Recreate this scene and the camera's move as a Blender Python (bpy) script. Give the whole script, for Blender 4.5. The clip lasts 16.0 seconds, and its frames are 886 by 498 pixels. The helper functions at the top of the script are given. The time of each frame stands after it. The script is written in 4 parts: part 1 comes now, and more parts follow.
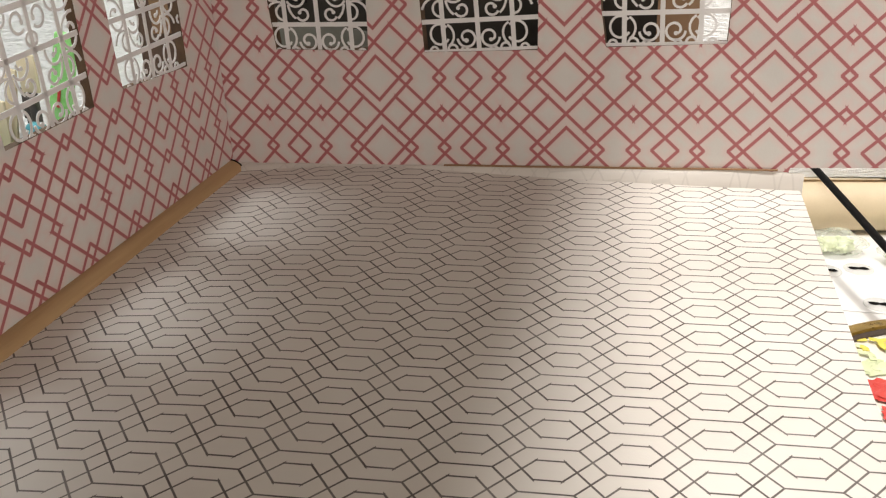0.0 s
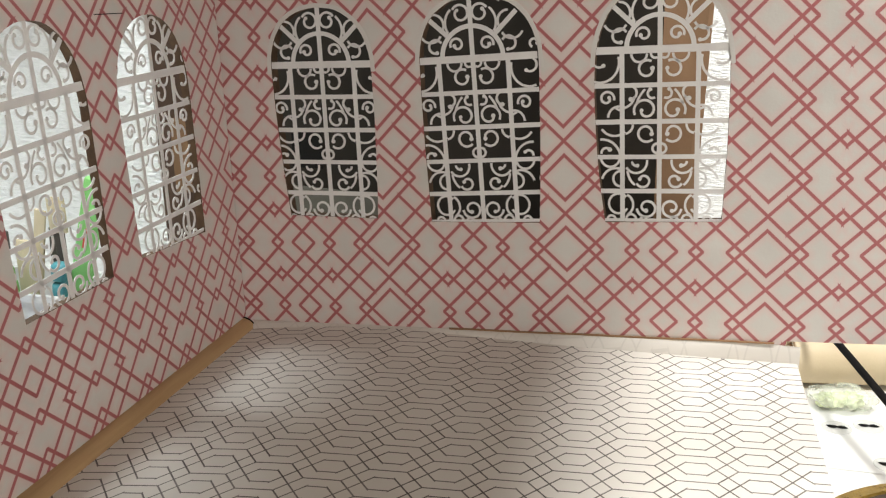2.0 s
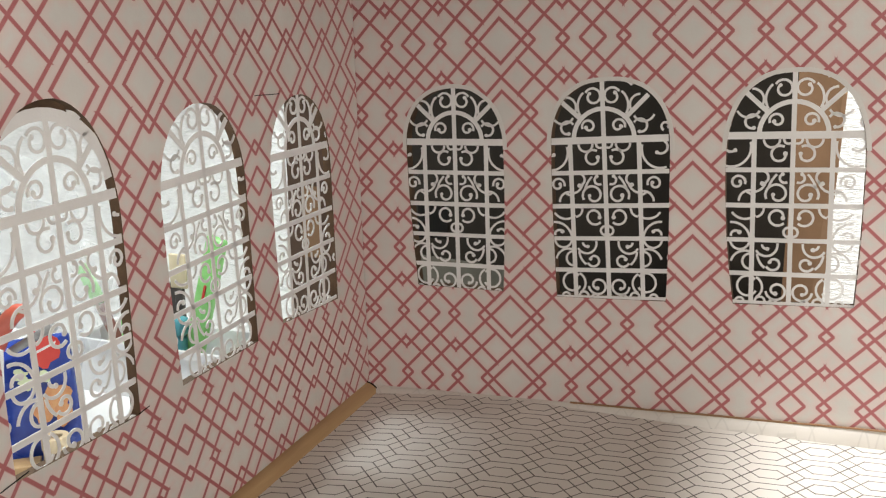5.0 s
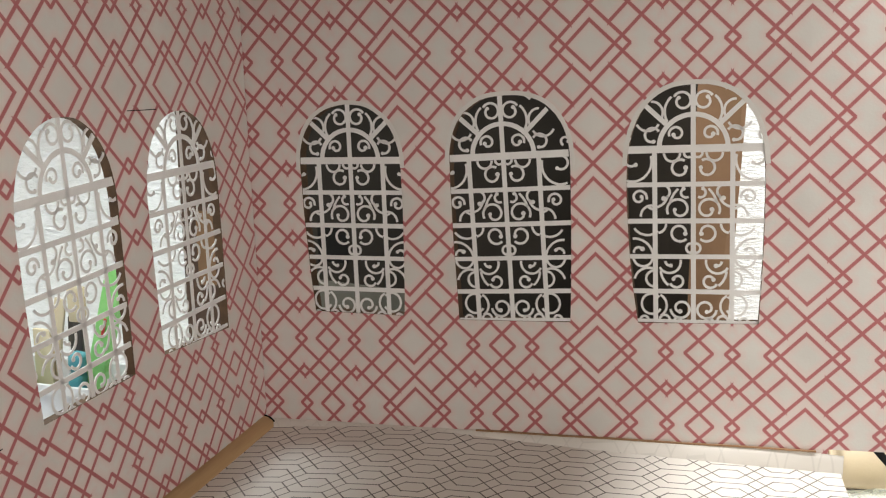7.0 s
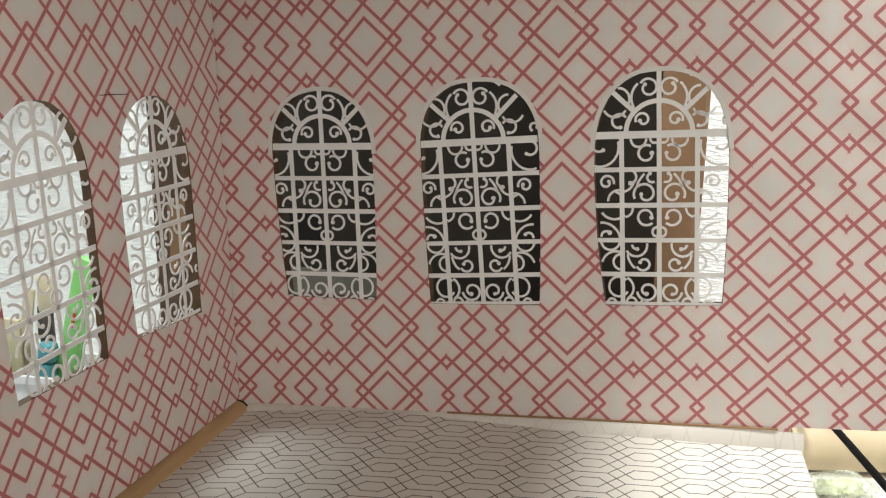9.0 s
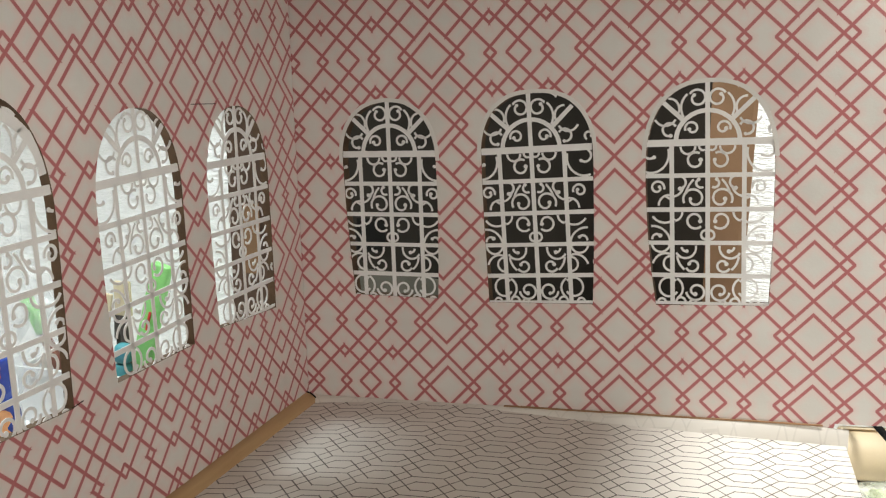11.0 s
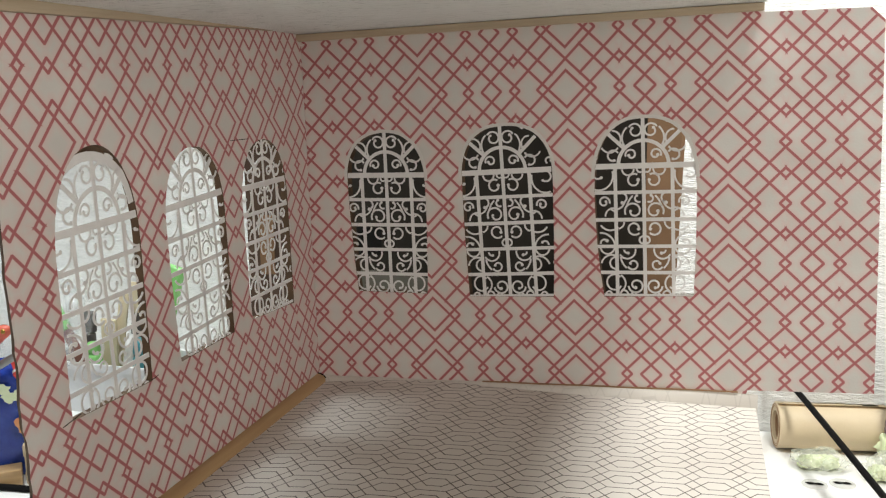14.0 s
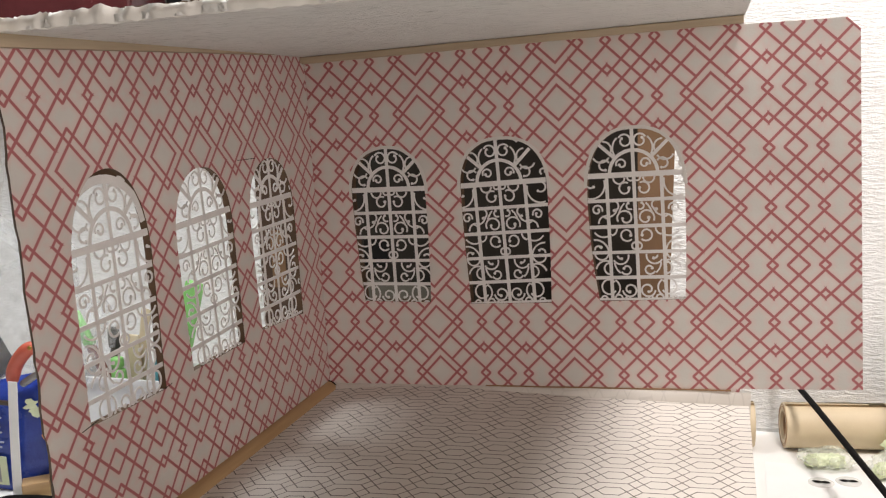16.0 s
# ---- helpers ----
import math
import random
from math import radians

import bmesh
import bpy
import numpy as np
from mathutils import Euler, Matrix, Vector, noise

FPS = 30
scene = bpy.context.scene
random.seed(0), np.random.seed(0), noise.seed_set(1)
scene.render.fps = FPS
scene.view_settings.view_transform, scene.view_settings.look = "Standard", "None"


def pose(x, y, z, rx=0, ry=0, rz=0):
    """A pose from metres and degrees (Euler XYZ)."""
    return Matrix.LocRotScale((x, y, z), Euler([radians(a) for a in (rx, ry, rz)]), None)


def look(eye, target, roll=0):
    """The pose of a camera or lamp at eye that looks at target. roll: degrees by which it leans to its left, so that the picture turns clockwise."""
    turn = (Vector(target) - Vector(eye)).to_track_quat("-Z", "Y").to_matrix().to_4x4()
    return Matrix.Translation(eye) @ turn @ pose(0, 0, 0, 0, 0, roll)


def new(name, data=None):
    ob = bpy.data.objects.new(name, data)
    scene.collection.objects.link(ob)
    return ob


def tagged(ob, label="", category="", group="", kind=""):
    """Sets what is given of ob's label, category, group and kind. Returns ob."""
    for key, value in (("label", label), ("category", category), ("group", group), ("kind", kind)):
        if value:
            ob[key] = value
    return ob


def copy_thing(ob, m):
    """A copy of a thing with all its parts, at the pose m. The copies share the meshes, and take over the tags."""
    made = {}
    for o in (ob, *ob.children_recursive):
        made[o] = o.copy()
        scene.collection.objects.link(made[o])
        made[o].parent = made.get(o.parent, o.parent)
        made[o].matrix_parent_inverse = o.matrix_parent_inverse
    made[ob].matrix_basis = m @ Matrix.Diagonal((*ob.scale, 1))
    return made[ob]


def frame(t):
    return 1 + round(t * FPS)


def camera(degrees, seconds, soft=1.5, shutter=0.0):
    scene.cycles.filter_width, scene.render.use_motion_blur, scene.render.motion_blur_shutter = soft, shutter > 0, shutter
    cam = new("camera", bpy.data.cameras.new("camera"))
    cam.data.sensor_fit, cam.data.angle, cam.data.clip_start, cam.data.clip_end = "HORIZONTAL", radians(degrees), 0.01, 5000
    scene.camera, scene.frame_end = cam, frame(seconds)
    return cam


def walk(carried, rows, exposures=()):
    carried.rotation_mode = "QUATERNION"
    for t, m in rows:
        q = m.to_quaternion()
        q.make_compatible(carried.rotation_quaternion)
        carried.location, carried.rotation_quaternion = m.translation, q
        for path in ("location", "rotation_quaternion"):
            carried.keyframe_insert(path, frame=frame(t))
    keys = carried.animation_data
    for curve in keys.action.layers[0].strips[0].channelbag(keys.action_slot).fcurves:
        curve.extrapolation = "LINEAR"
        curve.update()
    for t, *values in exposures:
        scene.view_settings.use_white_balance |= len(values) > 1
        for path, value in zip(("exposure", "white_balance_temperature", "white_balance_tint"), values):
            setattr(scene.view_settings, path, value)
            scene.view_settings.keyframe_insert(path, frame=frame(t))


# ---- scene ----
cam = camera(50.8, 16.0, soft=1.2)
PATH = [
    (0, (0.24603, -0.46243, 0.17024), (-0.20374, 1.29926, -0.66291), -1.478),
    (0.5, (0.24914, -0.46361, 0.17778), (-0.22428, 1.33662, -0.55368), -1.346),
    (1, (0.25442, -0.46724, 0.18315), (-0.24118, 1.34786, -0.49493), -1.253),
    (1.5, (0.25671, -0.46607, 0.18961), (-0.25376, 1.35726, -0.45448), -1.030),
    (2, (0.25530, -0.46514, 0.19645), (-0.25344, 1.37689, -0.39355), -0.829),
    (2.5, (0.25020, -0.46639, 0.20172), (-0.24261, 1.39145, -0.35109), -0.404),
    (3, (0.24492, -0.47831, 0.21057), (-0.35282, 1.35431, -0.32254), -0.393),
    (3.5, (0.24364, -0.48495, 0.21053), (-0.45567, 1.31800, -0.29971), -0.206),
    (3.7, (0.24374, -0.48705, 0.20803), (-0.45881, 1.31899, -0.28659), -0.336),
    (5.8, (0.23372, -0.46530, 0.20689), (-0.42418, 1.37356, -0.22412), -0.351),
    (6, (0.23482, -0.46019, 0.20285), (-0.38478, 1.39632, -0.20878), -0.344),
    (6.5, (0.24232, -0.45933, 0.20232), (-0.33112, 1.41317, -0.20377), -0.171),
    (7, (0.24597, -0.45715, 0.19881), (-0.30450, 1.42223, -0.20726), -0.425),
    (7.5, (0.24400, -0.45585, 0.19671), (-0.28252, 1.42947, -0.21358), -0.431),
    (8, (0.24340, -0.45754, 0.19340), (-0.24185, 1.43924, -0.21498), -0.459),
    (8.5, (0.24618, -0.46158, 0.19536), (-0.24041, 1.43252, -0.22372), -0.220),
    (9, (0.24806, -0.46427, 0.19584), (-0.24269, 1.42837, -0.22495), -0.192),
    (9.5, (0.24794, -0.47104, 0.19712), (-0.27732, 1.41218, -0.22430), 0.055),
    (10, (0.24393, -0.47539, 0.19818), (-0.33169, 1.39556, -0.21195), 0.089),
    (10.2, (0.24331, -0.47156, 0.19404), (-0.33576, 1.40043, -0.20640), -0.096),
    (12.3, (0.27733, -0.54840, 0.19138), (-0.36122, 1.31084, -0.17666), -0.393),
    (12.5, (0.27100, -0.54454, 0.19485), (-0.22369, 1.35174, -0.20440), -0.349),
    (13, (0.27870, -0.58449, 0.21482), (-0.23340, 1.30519, -0.19367), 0.159),
    (13.5, (0.28204, -0.59746, 0.21699), (-0.26484, 1.28434, -0.18268), -0.657),
    (14, (0.28269, -0.60522, 0.21856), (-0.27895, 1.27537, -0.16606), -0.681),
    (14.5, (0.28009, -0.62539, 0.22439), (-0.29689, 1.25197, -0.15325), -0.834),
    (15, (0.30042, -0.63934, 0.23251), (-0.34142, 1.22090, -0.12464), -1.465),
    (15.5, (0.30407, -0.62984, 0.22973), (-0.34227, 1.23322, -0.10382), -1.779),
    (16, (0.30586, -0.62547, 0.22203), (-0.30633, 1.24441, -0.13683), -2.247),
]
EXPOSURES = [(0.0, -0.07, 6750, 14), (1.0, 0.0, 6650, 13), (2.5, 0.04, 6500, 9), (3.5, 0.15, 6500, 9), (6.0, 0.12, 6500, 11), (9.0, 0.02, 6500, 8), (10.0, 0.12, 6500, 8), (12.5, -0.07, 6500, 6), (13.5, -0.17, 6510, 8), (14.5, -0.20, 6550, 10), (16.0, -0.32, 6750, 17)]
walk(cam, [(t, look(eye, target, roll)) for t, eye, target, roll in PATH], EXPOSURES)

# ---- world, lights, exposure ----
world = bpy.data.worlds.new("world")
scene.world = world
world.use_nodes = True
world.node_tree.nodes["Background"].inputs[0].default_value = (1.0, 0.93, 0.85, 1)
world.node_tree.nodes["Background"].inputs[1].default_value = 0.15


def lamp(name, where, target, size, watts, colour, spread=180):
    data = bpy.data.lights.new(name, "AREA")
    data.shape, data.size, data.energy, data.color = "DISK", size, watts, colour
    data.spread = radians(spread)
    ob = new(name, data)
    ob.matrix_world = look(where, target)
    return ob


lamp("desk_lamp_light", (0.475, -0.034, 0.76), (0.46, 0.06, 0.0), 0.15, 9.6, (0.99, 0.99, 0.95))
lamp("side_lamp_light", (-0.40, 0.03, 0.95), (-0.44, 0.28, 0.10), 0.32, 10.0, (0.90, 0.985, 1.0), 158)
# Added fill, no lamp stands here; brightens walls and floor from the front right.
lamp("added_fill_light", (0.92, -1.08, 0.34), (0.1, -0.08, 0.11), 0.9, 6.3, (1.0, 0.925, 0.85))

# ---- node helpers ----


def fresh(name):
    m = bpy.data.materials.new(name)
    m.use_nodes = True
    nt = m.node_tree
    return m, nt, nt.nodes["Principled BSDF"]


def sock(nt, target, value):
    if isinstance(value, (int, float)):
        target.default_value = value
    elif isinstance(value, (tuple, list)):
        target.default_value = value if len(value) == len(target.default_value) else (*value, 1)
    else:
        nt.links.new(value, target)


def calc(nt, op, a, b=None, c=None, clamp=False):
    n = nt.nodes.new("ShaderNodeMath")
    n.operation, n.use_clamp = op, clamp
    for k, v in enumerate((a, b, c)):
        if v is not None:
            sock(nt, n.inputs[k], v)
    return n.outputs[0]


def mix(nt, f, a, b):
    n = nt.nodes.new("ShaderNodeMix")
    n.data_type = "RGBA"
    sock(nt, n.inputs[0], f)
    sock(nt, n.inputs[6], a)
    sock(nt, n.inputs[7], b)
    return n.outputs[2]


def coords(nt, stretch=(1, 1, 1)):
    tc = nt.nodes.new("ShaderNodeTexCoord")
    mp = nt.nodes.new("ShaderNodeMapping")
    mp.inputs["Scale"].default_value = stretch
    nt.links.new(tc.outputs["Object"], mp.inputs[0])
    return mp.outputs[0]


def noise_of(nt, vec, scale, detail=4.0, rough=0.55):
    n = nt.nodes.new("ShaderNodeTexNoise")
    n.inputs["Scale"].default_value, n.inputs["Detail"].default_value = scale, detail
    n.inputs["Roughness"].default_value = rough
    nt.links.new(vec, n.inputs["Vector"])
    return n.outputs["Fac"]


def span(nt, v, a, b, c=0.0, d=1.0):
    n = nt.nodes.new("ShaderNodeMapRange")
    sock(nt, n.inputs[0], v)
    for k, q in enumerate((a, b, c, d)):
        n.inputs[k + 1].default_value = q
    return n.outputs[0]


def bump(nt, height, strength, distance):
    n = nt.nodes.new("ShaderNodeBump")
    n.inputs["Strength"].default_value, n.inputs["Distance"].default_value = strength, distance
    nt.links.new(height, n.inputs["Height"])
    return n.outputs[0]


def plain(name, dark, light, rough=0.5, metal=0.0, scale=60.0, fine=900.0, relief=0.15, stretch=(1, 1, 1), see=0.0):
    """A surface between two colours, with stains at one scale and grain at a finer one."""
    m, nt, b = fresh(name)
    v = coords(nt, stretch)
    big, small = noise_of(nt, v, scale), noise_of(nt, v, fine, 3.0)
    f = calc(nt, "ADD", calc(nt, "MULTIPLY", span(nt, big, 0.3, 0.7), 0.65), calc(nt, "MULTIPLY", small, 0.35), clamp=True)
    sock(nt, b.inputs["Base Color"], mix(nt, f, dark, light))
    b.inputs["Metallic"].default_value = metal
    sock(nt, b.inputs["Roughness"], span(nt, big, 0.2, 0.8, max(0.03, rough - 0.08), min(1.0, rough + 0.08)))
    b.inputs["Transmission Weight"].default_value = see
    sock(nt, b.inputs["Normal"], bump(nt, small, relief, 0.0006))
    return m


def film(name, tint, cover):
    """Thin clear plastic: mostly see-through, with sharp glints."""
    m, nt, b = fresh(name)
    v = coords(nt)
    b.inputs["Base Color"].default_value = (*tint, 1)
    b.inputs["Roughness"].default_value = 0.12
    n = noise_of(nt, v, 70.0, 4.0)
    sock(nt, b.inputs["Alpha"], span(nt, n, 0.3, 0.7, cover * 0.5, cover * 1.5))
    sock(nt, b.inputs["Normal"], bump(nt, n, 0.8, 0.002))
    return m


def fold(nt, v, half):
    return calc(nt, "PINGPONG", v, half)


def nearest(nt, x, y, segs):
    """segs: (kind, c, x0, x1); kind s: x+y=c, d: x-y=c, h: y=c."""
    s, d = calc(nt, "ADD", x, y), calc(nt, "SUBTRACT", x, y)
    best = None
    for kind, c, x0, x1 in segs:
        if kind == "h":
            q = calc(nt, "ABSOLUTE", calc(nt, "SUBTRACT", y, c))
        else:
            q = calc(nt, "MULTIPLY", calc(nt, "ABSOLUTE", calc(nt, "SUBTRACT", s if kind == "s" else d, c)), 0.7071)
        q = calc(nt, "MAXIMUM", q, calc(nt, "SUBTRACT", x0 + 0.25, x))
        q = calc(nt, "MAXIMUM", q, calc(nt, "SUBTRACT", x, x1 - 0.25))
        best = q if best is None else calc(nt, "MINIMUM", best, q)
    return best


A, HALF, INNER = 18.95, 49.5, 11.7
TRELLIS = [("s", A, 0, A), ("s", INNER, 0, INNER), ("d", INNER, INNER, 30.7), ("s", 49.7, 30.7, 33.9), ("d", 18.1, 33.9, 37.1),
           ("s", 56.1, 37.1, HALF), ("d", 42.9, 42.9, HALF), ("d", 30.5, 30.5, HALF), ("s", 37.0, 18.0, 37.0), ("d", -1.0, 9.0, 18.0)]


def wallpaper(name, along, up, turned, skew, pivot, tall=A):
    """Rose trellis print; along, up: millimetres from the plate's origin to the middle of one double diamond; skew: how far it leans."""
    m, nt, b = fresh(name)
    tc = nt.nodes.new("ShaderNodeTexCoord")
    sep = nt.nodes.new("ShaderNodeSeparateXYZ")
    nt.links.new(tc.outputs["Object"], sep.inputs[0])
    wob = noise_of(nt, tc.outputs["Object"], 14.0, 2.0)
    x = calc(nt, "MULTIPLY_ADD", sep.outputs[0], 1000.0, -along)
    z = calc(nt, "MULTIPLY_ADD", sep.outputs[2], 1000.0, -up)
    x = calc(nt, "ADD", x, calc(nt, "MULTIPLY", calc(nt, "SUBTRACT", wob, 0.5), 0.8))
    x = calc(nt, "ADD", x, calc(nt, "MULTIPLY_ADD", sep.outputs[2], -1000.0 * skew, pivot * skew))
    if turned:
        x, z = z, x
    dist = nearest(nt, fold(nt, x, HALF), fold(nt, calc(nt, "MULTIPLY", z, A / tall), A), TRELLIS)
    line = span(nt, dist, 0.62, 1.05, 1.0, 0.0)
    halo = span(nt, dist, 0.9, 4.4, 0.62, 0.0)
    stain, grain = noise_of(nt, tc.outputs["Object"], 18.0, 5.0), noise_of(nt, tc.outputs["Object"], 700.0, 2.0)
    paper = mix(nt, span(nt, stain, 0.3, 0.7), (0.605, 0.585, 0.548), (0.69, 0.668, 0.628))
    paper = mix(nt, halo, paper, (0.72, 0.53, 0.505))
    ink = mix(nt, grain, (0.375, 0.105, 0.112), (0.47, 0.155, 0.158))
    sock(nt, b.inputs["Base Color"], mix(nt, line, paper, ink))
    sock(nt, b.inputs["Roughness"], span(nt, stain, 0.3, 0.7, 0.30, 0.45))
    crease = noise_of(nt, tc.outputs["Object"], 26.0, 1.5, 0.4)
    relief = calc(nt, "ADD", calc(nt, "MULTIPLY", stain, 2.0), calc(nt, "MULTIPLY_ADD", crease, 11.0, calc(nt, "MULTIPLY", grain, 0.5)))
    sock(nt, b.inputs["Normal"], bump(nt, relief, 0.3, 0.0006))
    return m


def floor_paper(name, faint):
    """Elongated hexagon trellis in fine dark foil lines on cream paper."""
    m, nt, b = fresh(name)
    tc = nt.nodes.new("ShaderNodeTexCoord")
    sep = nt.nodes.new("ShaderNodeSeparateXYZ")
    nt.links.new(tc.outputs["Object"], sep.inputs[0])
    px = calc(nt, "MULTIPLY_ADD", sep.outputs[0], 1000.0, -239.3)
    py = calc(nt, "MULTIPLY_ADD", sep.outputs[1], 1000.0, 110.5)
    e1, e2 = (24.15, 2.15), (0.8, -20.4)
    det = e1[0] * e2[1] - e1[1] * e2[0]
    al = calc(nt, "ADD", calc(nt, "MULTIPLY", px, e2[1] / det), calc(nt, "MULTIPLY", py, -e2[0] / det))
    be = calc(nt, "ADD", calc(nt, "MULTIPLY", px, -e1[1] / det), calc(nt, "MULTIPLY", py, e1[0] / det))
    h2, a2, e, hh, ee = 24.7, 10.2, 4.3, 4.5, 8.0
    x, y = fold(nt, calc(nt, "MULTIPLY", al, h2), h2), fold(nt, calc(nt, "MULTIPLY", be, 2 * a2), a2)
    k = (a2 + 2 * hh) / (h2 - 2 * e)
    best = None

    def add(q, x0, x1):
        nonlocal best
        q = calc(nt, "MAXIMUM", q, calc(nt, "SUBTRACT", x0 - 0.1, x))
        q = calc(nt, "MAXIMUM", q, calc(nt, "SUBTRACT", x, x1 + 0.1))
        best = q if best is None else calc(nt, "MINIMUM", best, q)

    def flat(c, x0, x1):
        add(calc(nt, "ABSOLUTE", calc(nt, "SUBTRACT", y, c)), x0, x1)

    def slope(x0, y0, x1, y1):
        g = (y1 - y0) / (x1 - x0)
        n = 1 / math.sqrt(1 + g * g)
        q = calc(nt, "SUBTRACT", y, calc(nt, "MULTIPLY_ADD", x, g, y0 - g * x0))
        add(calc(nt, "MULTIPLY", calc(nt, "ABSOLUTE", q), n), min(x0, x1), max(x0, x1))

    flat(hh, 0, e), flat(a2, 0, ee), flat(a2 - hh, h2 - e, h2), flat(0, h2 - ee, h2)
    slope(e, hh, e + hh / k, 0), slope(e + hh / k, 0, e + (a2 + hh) / k, a2), slope(e + (a2 + hh) / k, a2, h2 - e, a2 - hh)
    slope(ee, a2, h2 - ee, 0)
    line = span(nt, best, 0.25, 0.46, faint, 0.0)
    stain, grain = noise_of(nt, tc.outputs["Object"], 12.0, 4.0), noise_of(nt, tc.outputs["Object"], 900.0, 2.0)
    wear = span(nt, noise_of(nt, tc.outputs["Object"], 55.0, 3.0), 0.3, 0.6, 0.80, 1.0)
    line = calc(nt, "MULTIPLY", line, wear)
    paper = mix(nt, span(nt, stain, 0.3, 0.7), (0.635, 0.600, 0.550), (0.72, 0.686, 0.636))
    sock(nt, b.inputs["Base Color"], mix(nt, line, paper, (0.040, 0.027, 0.022)))
    sock(nt, b.inputs["Roughness"], span(nt, stain, 0.3, 0.7, 0.42, 0.56))
    sock(nt, b.inputs["Normal"], bump(nt, grain, 0.1, 0.0004))
    return m


def relief_wall(name):
    """White embossed wallpaper with short level ripples."""
    m, nt, b = fresh(name)
    v = coords(nt, (1, 1, 3.6))
    warp = noise_of(nt, v, 105.0, 4.0, 0.6)
    fine = noise_of(nt, v, 300.0, 3.0)
    h = calc(nt, "ADD", span(nt, warp, 0.35, 0.65), calc(nt, "MULTIPLY", fine, 0.5))
    sock(nt, b.inputs["Base Color"], mix(nt, span(nt, h, 0.2, 1.1), (0.77, 0.77, 0.755), (0.855, 0.855, 0.845)))
    b.inputs["Roughness"].default_value = 0.7
    sock(nt, b.inputs["Normal"], bump(nt, h, 0.48, 0.003))
    return m


def foam(name):
    """White foam sheet with a streaked, slightly glossy skin."""
    m, nt, b = fresh(name)
    v = coords(nt, (1, 7, 1))
    st, f = noise_of(nt, v, 55.0, 4.0), noise_of(nt, v, 190.0, 3.0)
    glint = span(nt, noise_of(nt, coords(nt, (1, 9, 1)), 90.0, 3.0), 0.52, 0.68)
    sock(nt, b.inputs["Base Color"], mix(nt, span(nt, st, 0.3, 0.7), (0.80, 0.81, 0.78), (0.90, 0.905, 0.885)))
    sock(nt, b.inputs["Roughness"], span(nt, glint, 0.0, 1.0, 0.48, 0.16))
    sock(nt, b.inputs["Normal"], bump(nt, calc(nt, "ADD", calc(nt, "ADD", st, f), calc(nt, "MULTIPLY", glint, 0.6)), 0.85, 0.0024))
    return m


PAPER_BACK = wallpaper("trellis_wallpaper", 195.7, 45.9, False, -0.009, 45.7)
PAPER_SIDE = wallpaper("trellis_wallpaper_turned", -31.6, 89.8, True, -0.0387, 24.6, 18.55)
FLOOR_PAPER = floor_paper("hexagon_floor_paper", 0.95)
FLOOR_FAINT = floor_paper("hexagon_floor_paper_faded", 0.10)
WHITE_WALL = relief_wall("embossed_white_wallpaper")
FOAM = foam("white_foam")
BOARD = plain("brown_cardboard", (0.075, 0.045, 0.027), (0.18, 0.11, 0.062), 0.85, scale=120, fine=700, relief=0.5)
# Box cardboard for the faces out of the light; their shade is in this colour.
SHADED_BOARD = plain("shaded_brown_board", (0.028, 0.022, 0.016), (0.046, 0.037, 0.027), 0.7, scale=20, fine=500)
TAN = plain("tan_cardboard", (0.28, 0.16, 0.08), (0.36, 0.21, 0.11), 0.7, scale=30, fine=600)
WOOD = plain("pale_pine", (0.36, 0.22, 0.10), (0.55, 0.37, 0.19), 0.45, scale=90, fine=420, stretch=(0.12, 2, 2), relief=0.2)
WHITE_CARD = plain("white_card", (0.72, 0.71, 0.70), (0.82, 0.81, 0.80), 0.5, scale=80, fine=900)
RIM_PAPER = plain("bare_paper_rim", (0.64, 0.62, 0.59), (0.71, 0.69, 0.66), 0.5, scale=60)
KRAFT = plain("kraft_paper", (0.55, 0.44, 0.29), (0.66, 0.54, 0.37), 0.55, scale=25, fine=500)
BLACK = plain("black_rubber", (0.004, 0.004, 0.004), (0.009, 0.008, 0.008), 0.8)
BLACK.node_tree.nodes["Principled BSDF"].inputs["Specular IOR Level"].default_value = 0.12
TABLE = plain("white_table_paper", (0.81, 0.80, 0.775), (0.88, 0.87, 0.85), 0.5, scale=9, fine=500)
ROOM = plain("room_plaster", (0.55, 0.50, 0.44), (0.62, 0.57, 0.50), 0.9, scale=3, fine=90)

# ---- mesh helpers ----


def part(name, bm, material, parent=None, label="", m=None):
    me = bpy.data.meshes.new(name)
    bm.normal_update()
    bm.to_mesh(me)
    bm.free()
    for q in material if isinstance(material, (list, tuple)) else [material]:
        me.materials.append(q)
    ob = new(name, me)
    if parent:
        ob.parent = parent
    if m:
        ob.matrix_basis = m
    return tagged(ob, label) if label else ob


def smooth(ob, angle=40):
    for p in ob.data.polygons:
        p.use_smooth = True
    ob.data.set_sharp_from_angle(angle=radians(angle))
    return ob


def block(x0, x1, y0, y1, z0, z1, bevel=0.0, seg=2):
    bm = bmesh.new()
    bmesh.ops.create_cube(bm, size=1)
    for v in bm.verts:
        v.co = Vector((x0 if v.co.x < 0 else x1, y0 if v.co.y < 0 else y1, z0 if v.co.z < 0 else z1))
    if bevel:
        bmesh.ops.bevel(bm, geom=bm.edges[:], offset=bevel, segments=seg, affect="EDGES", profile=0.5)
    return bm


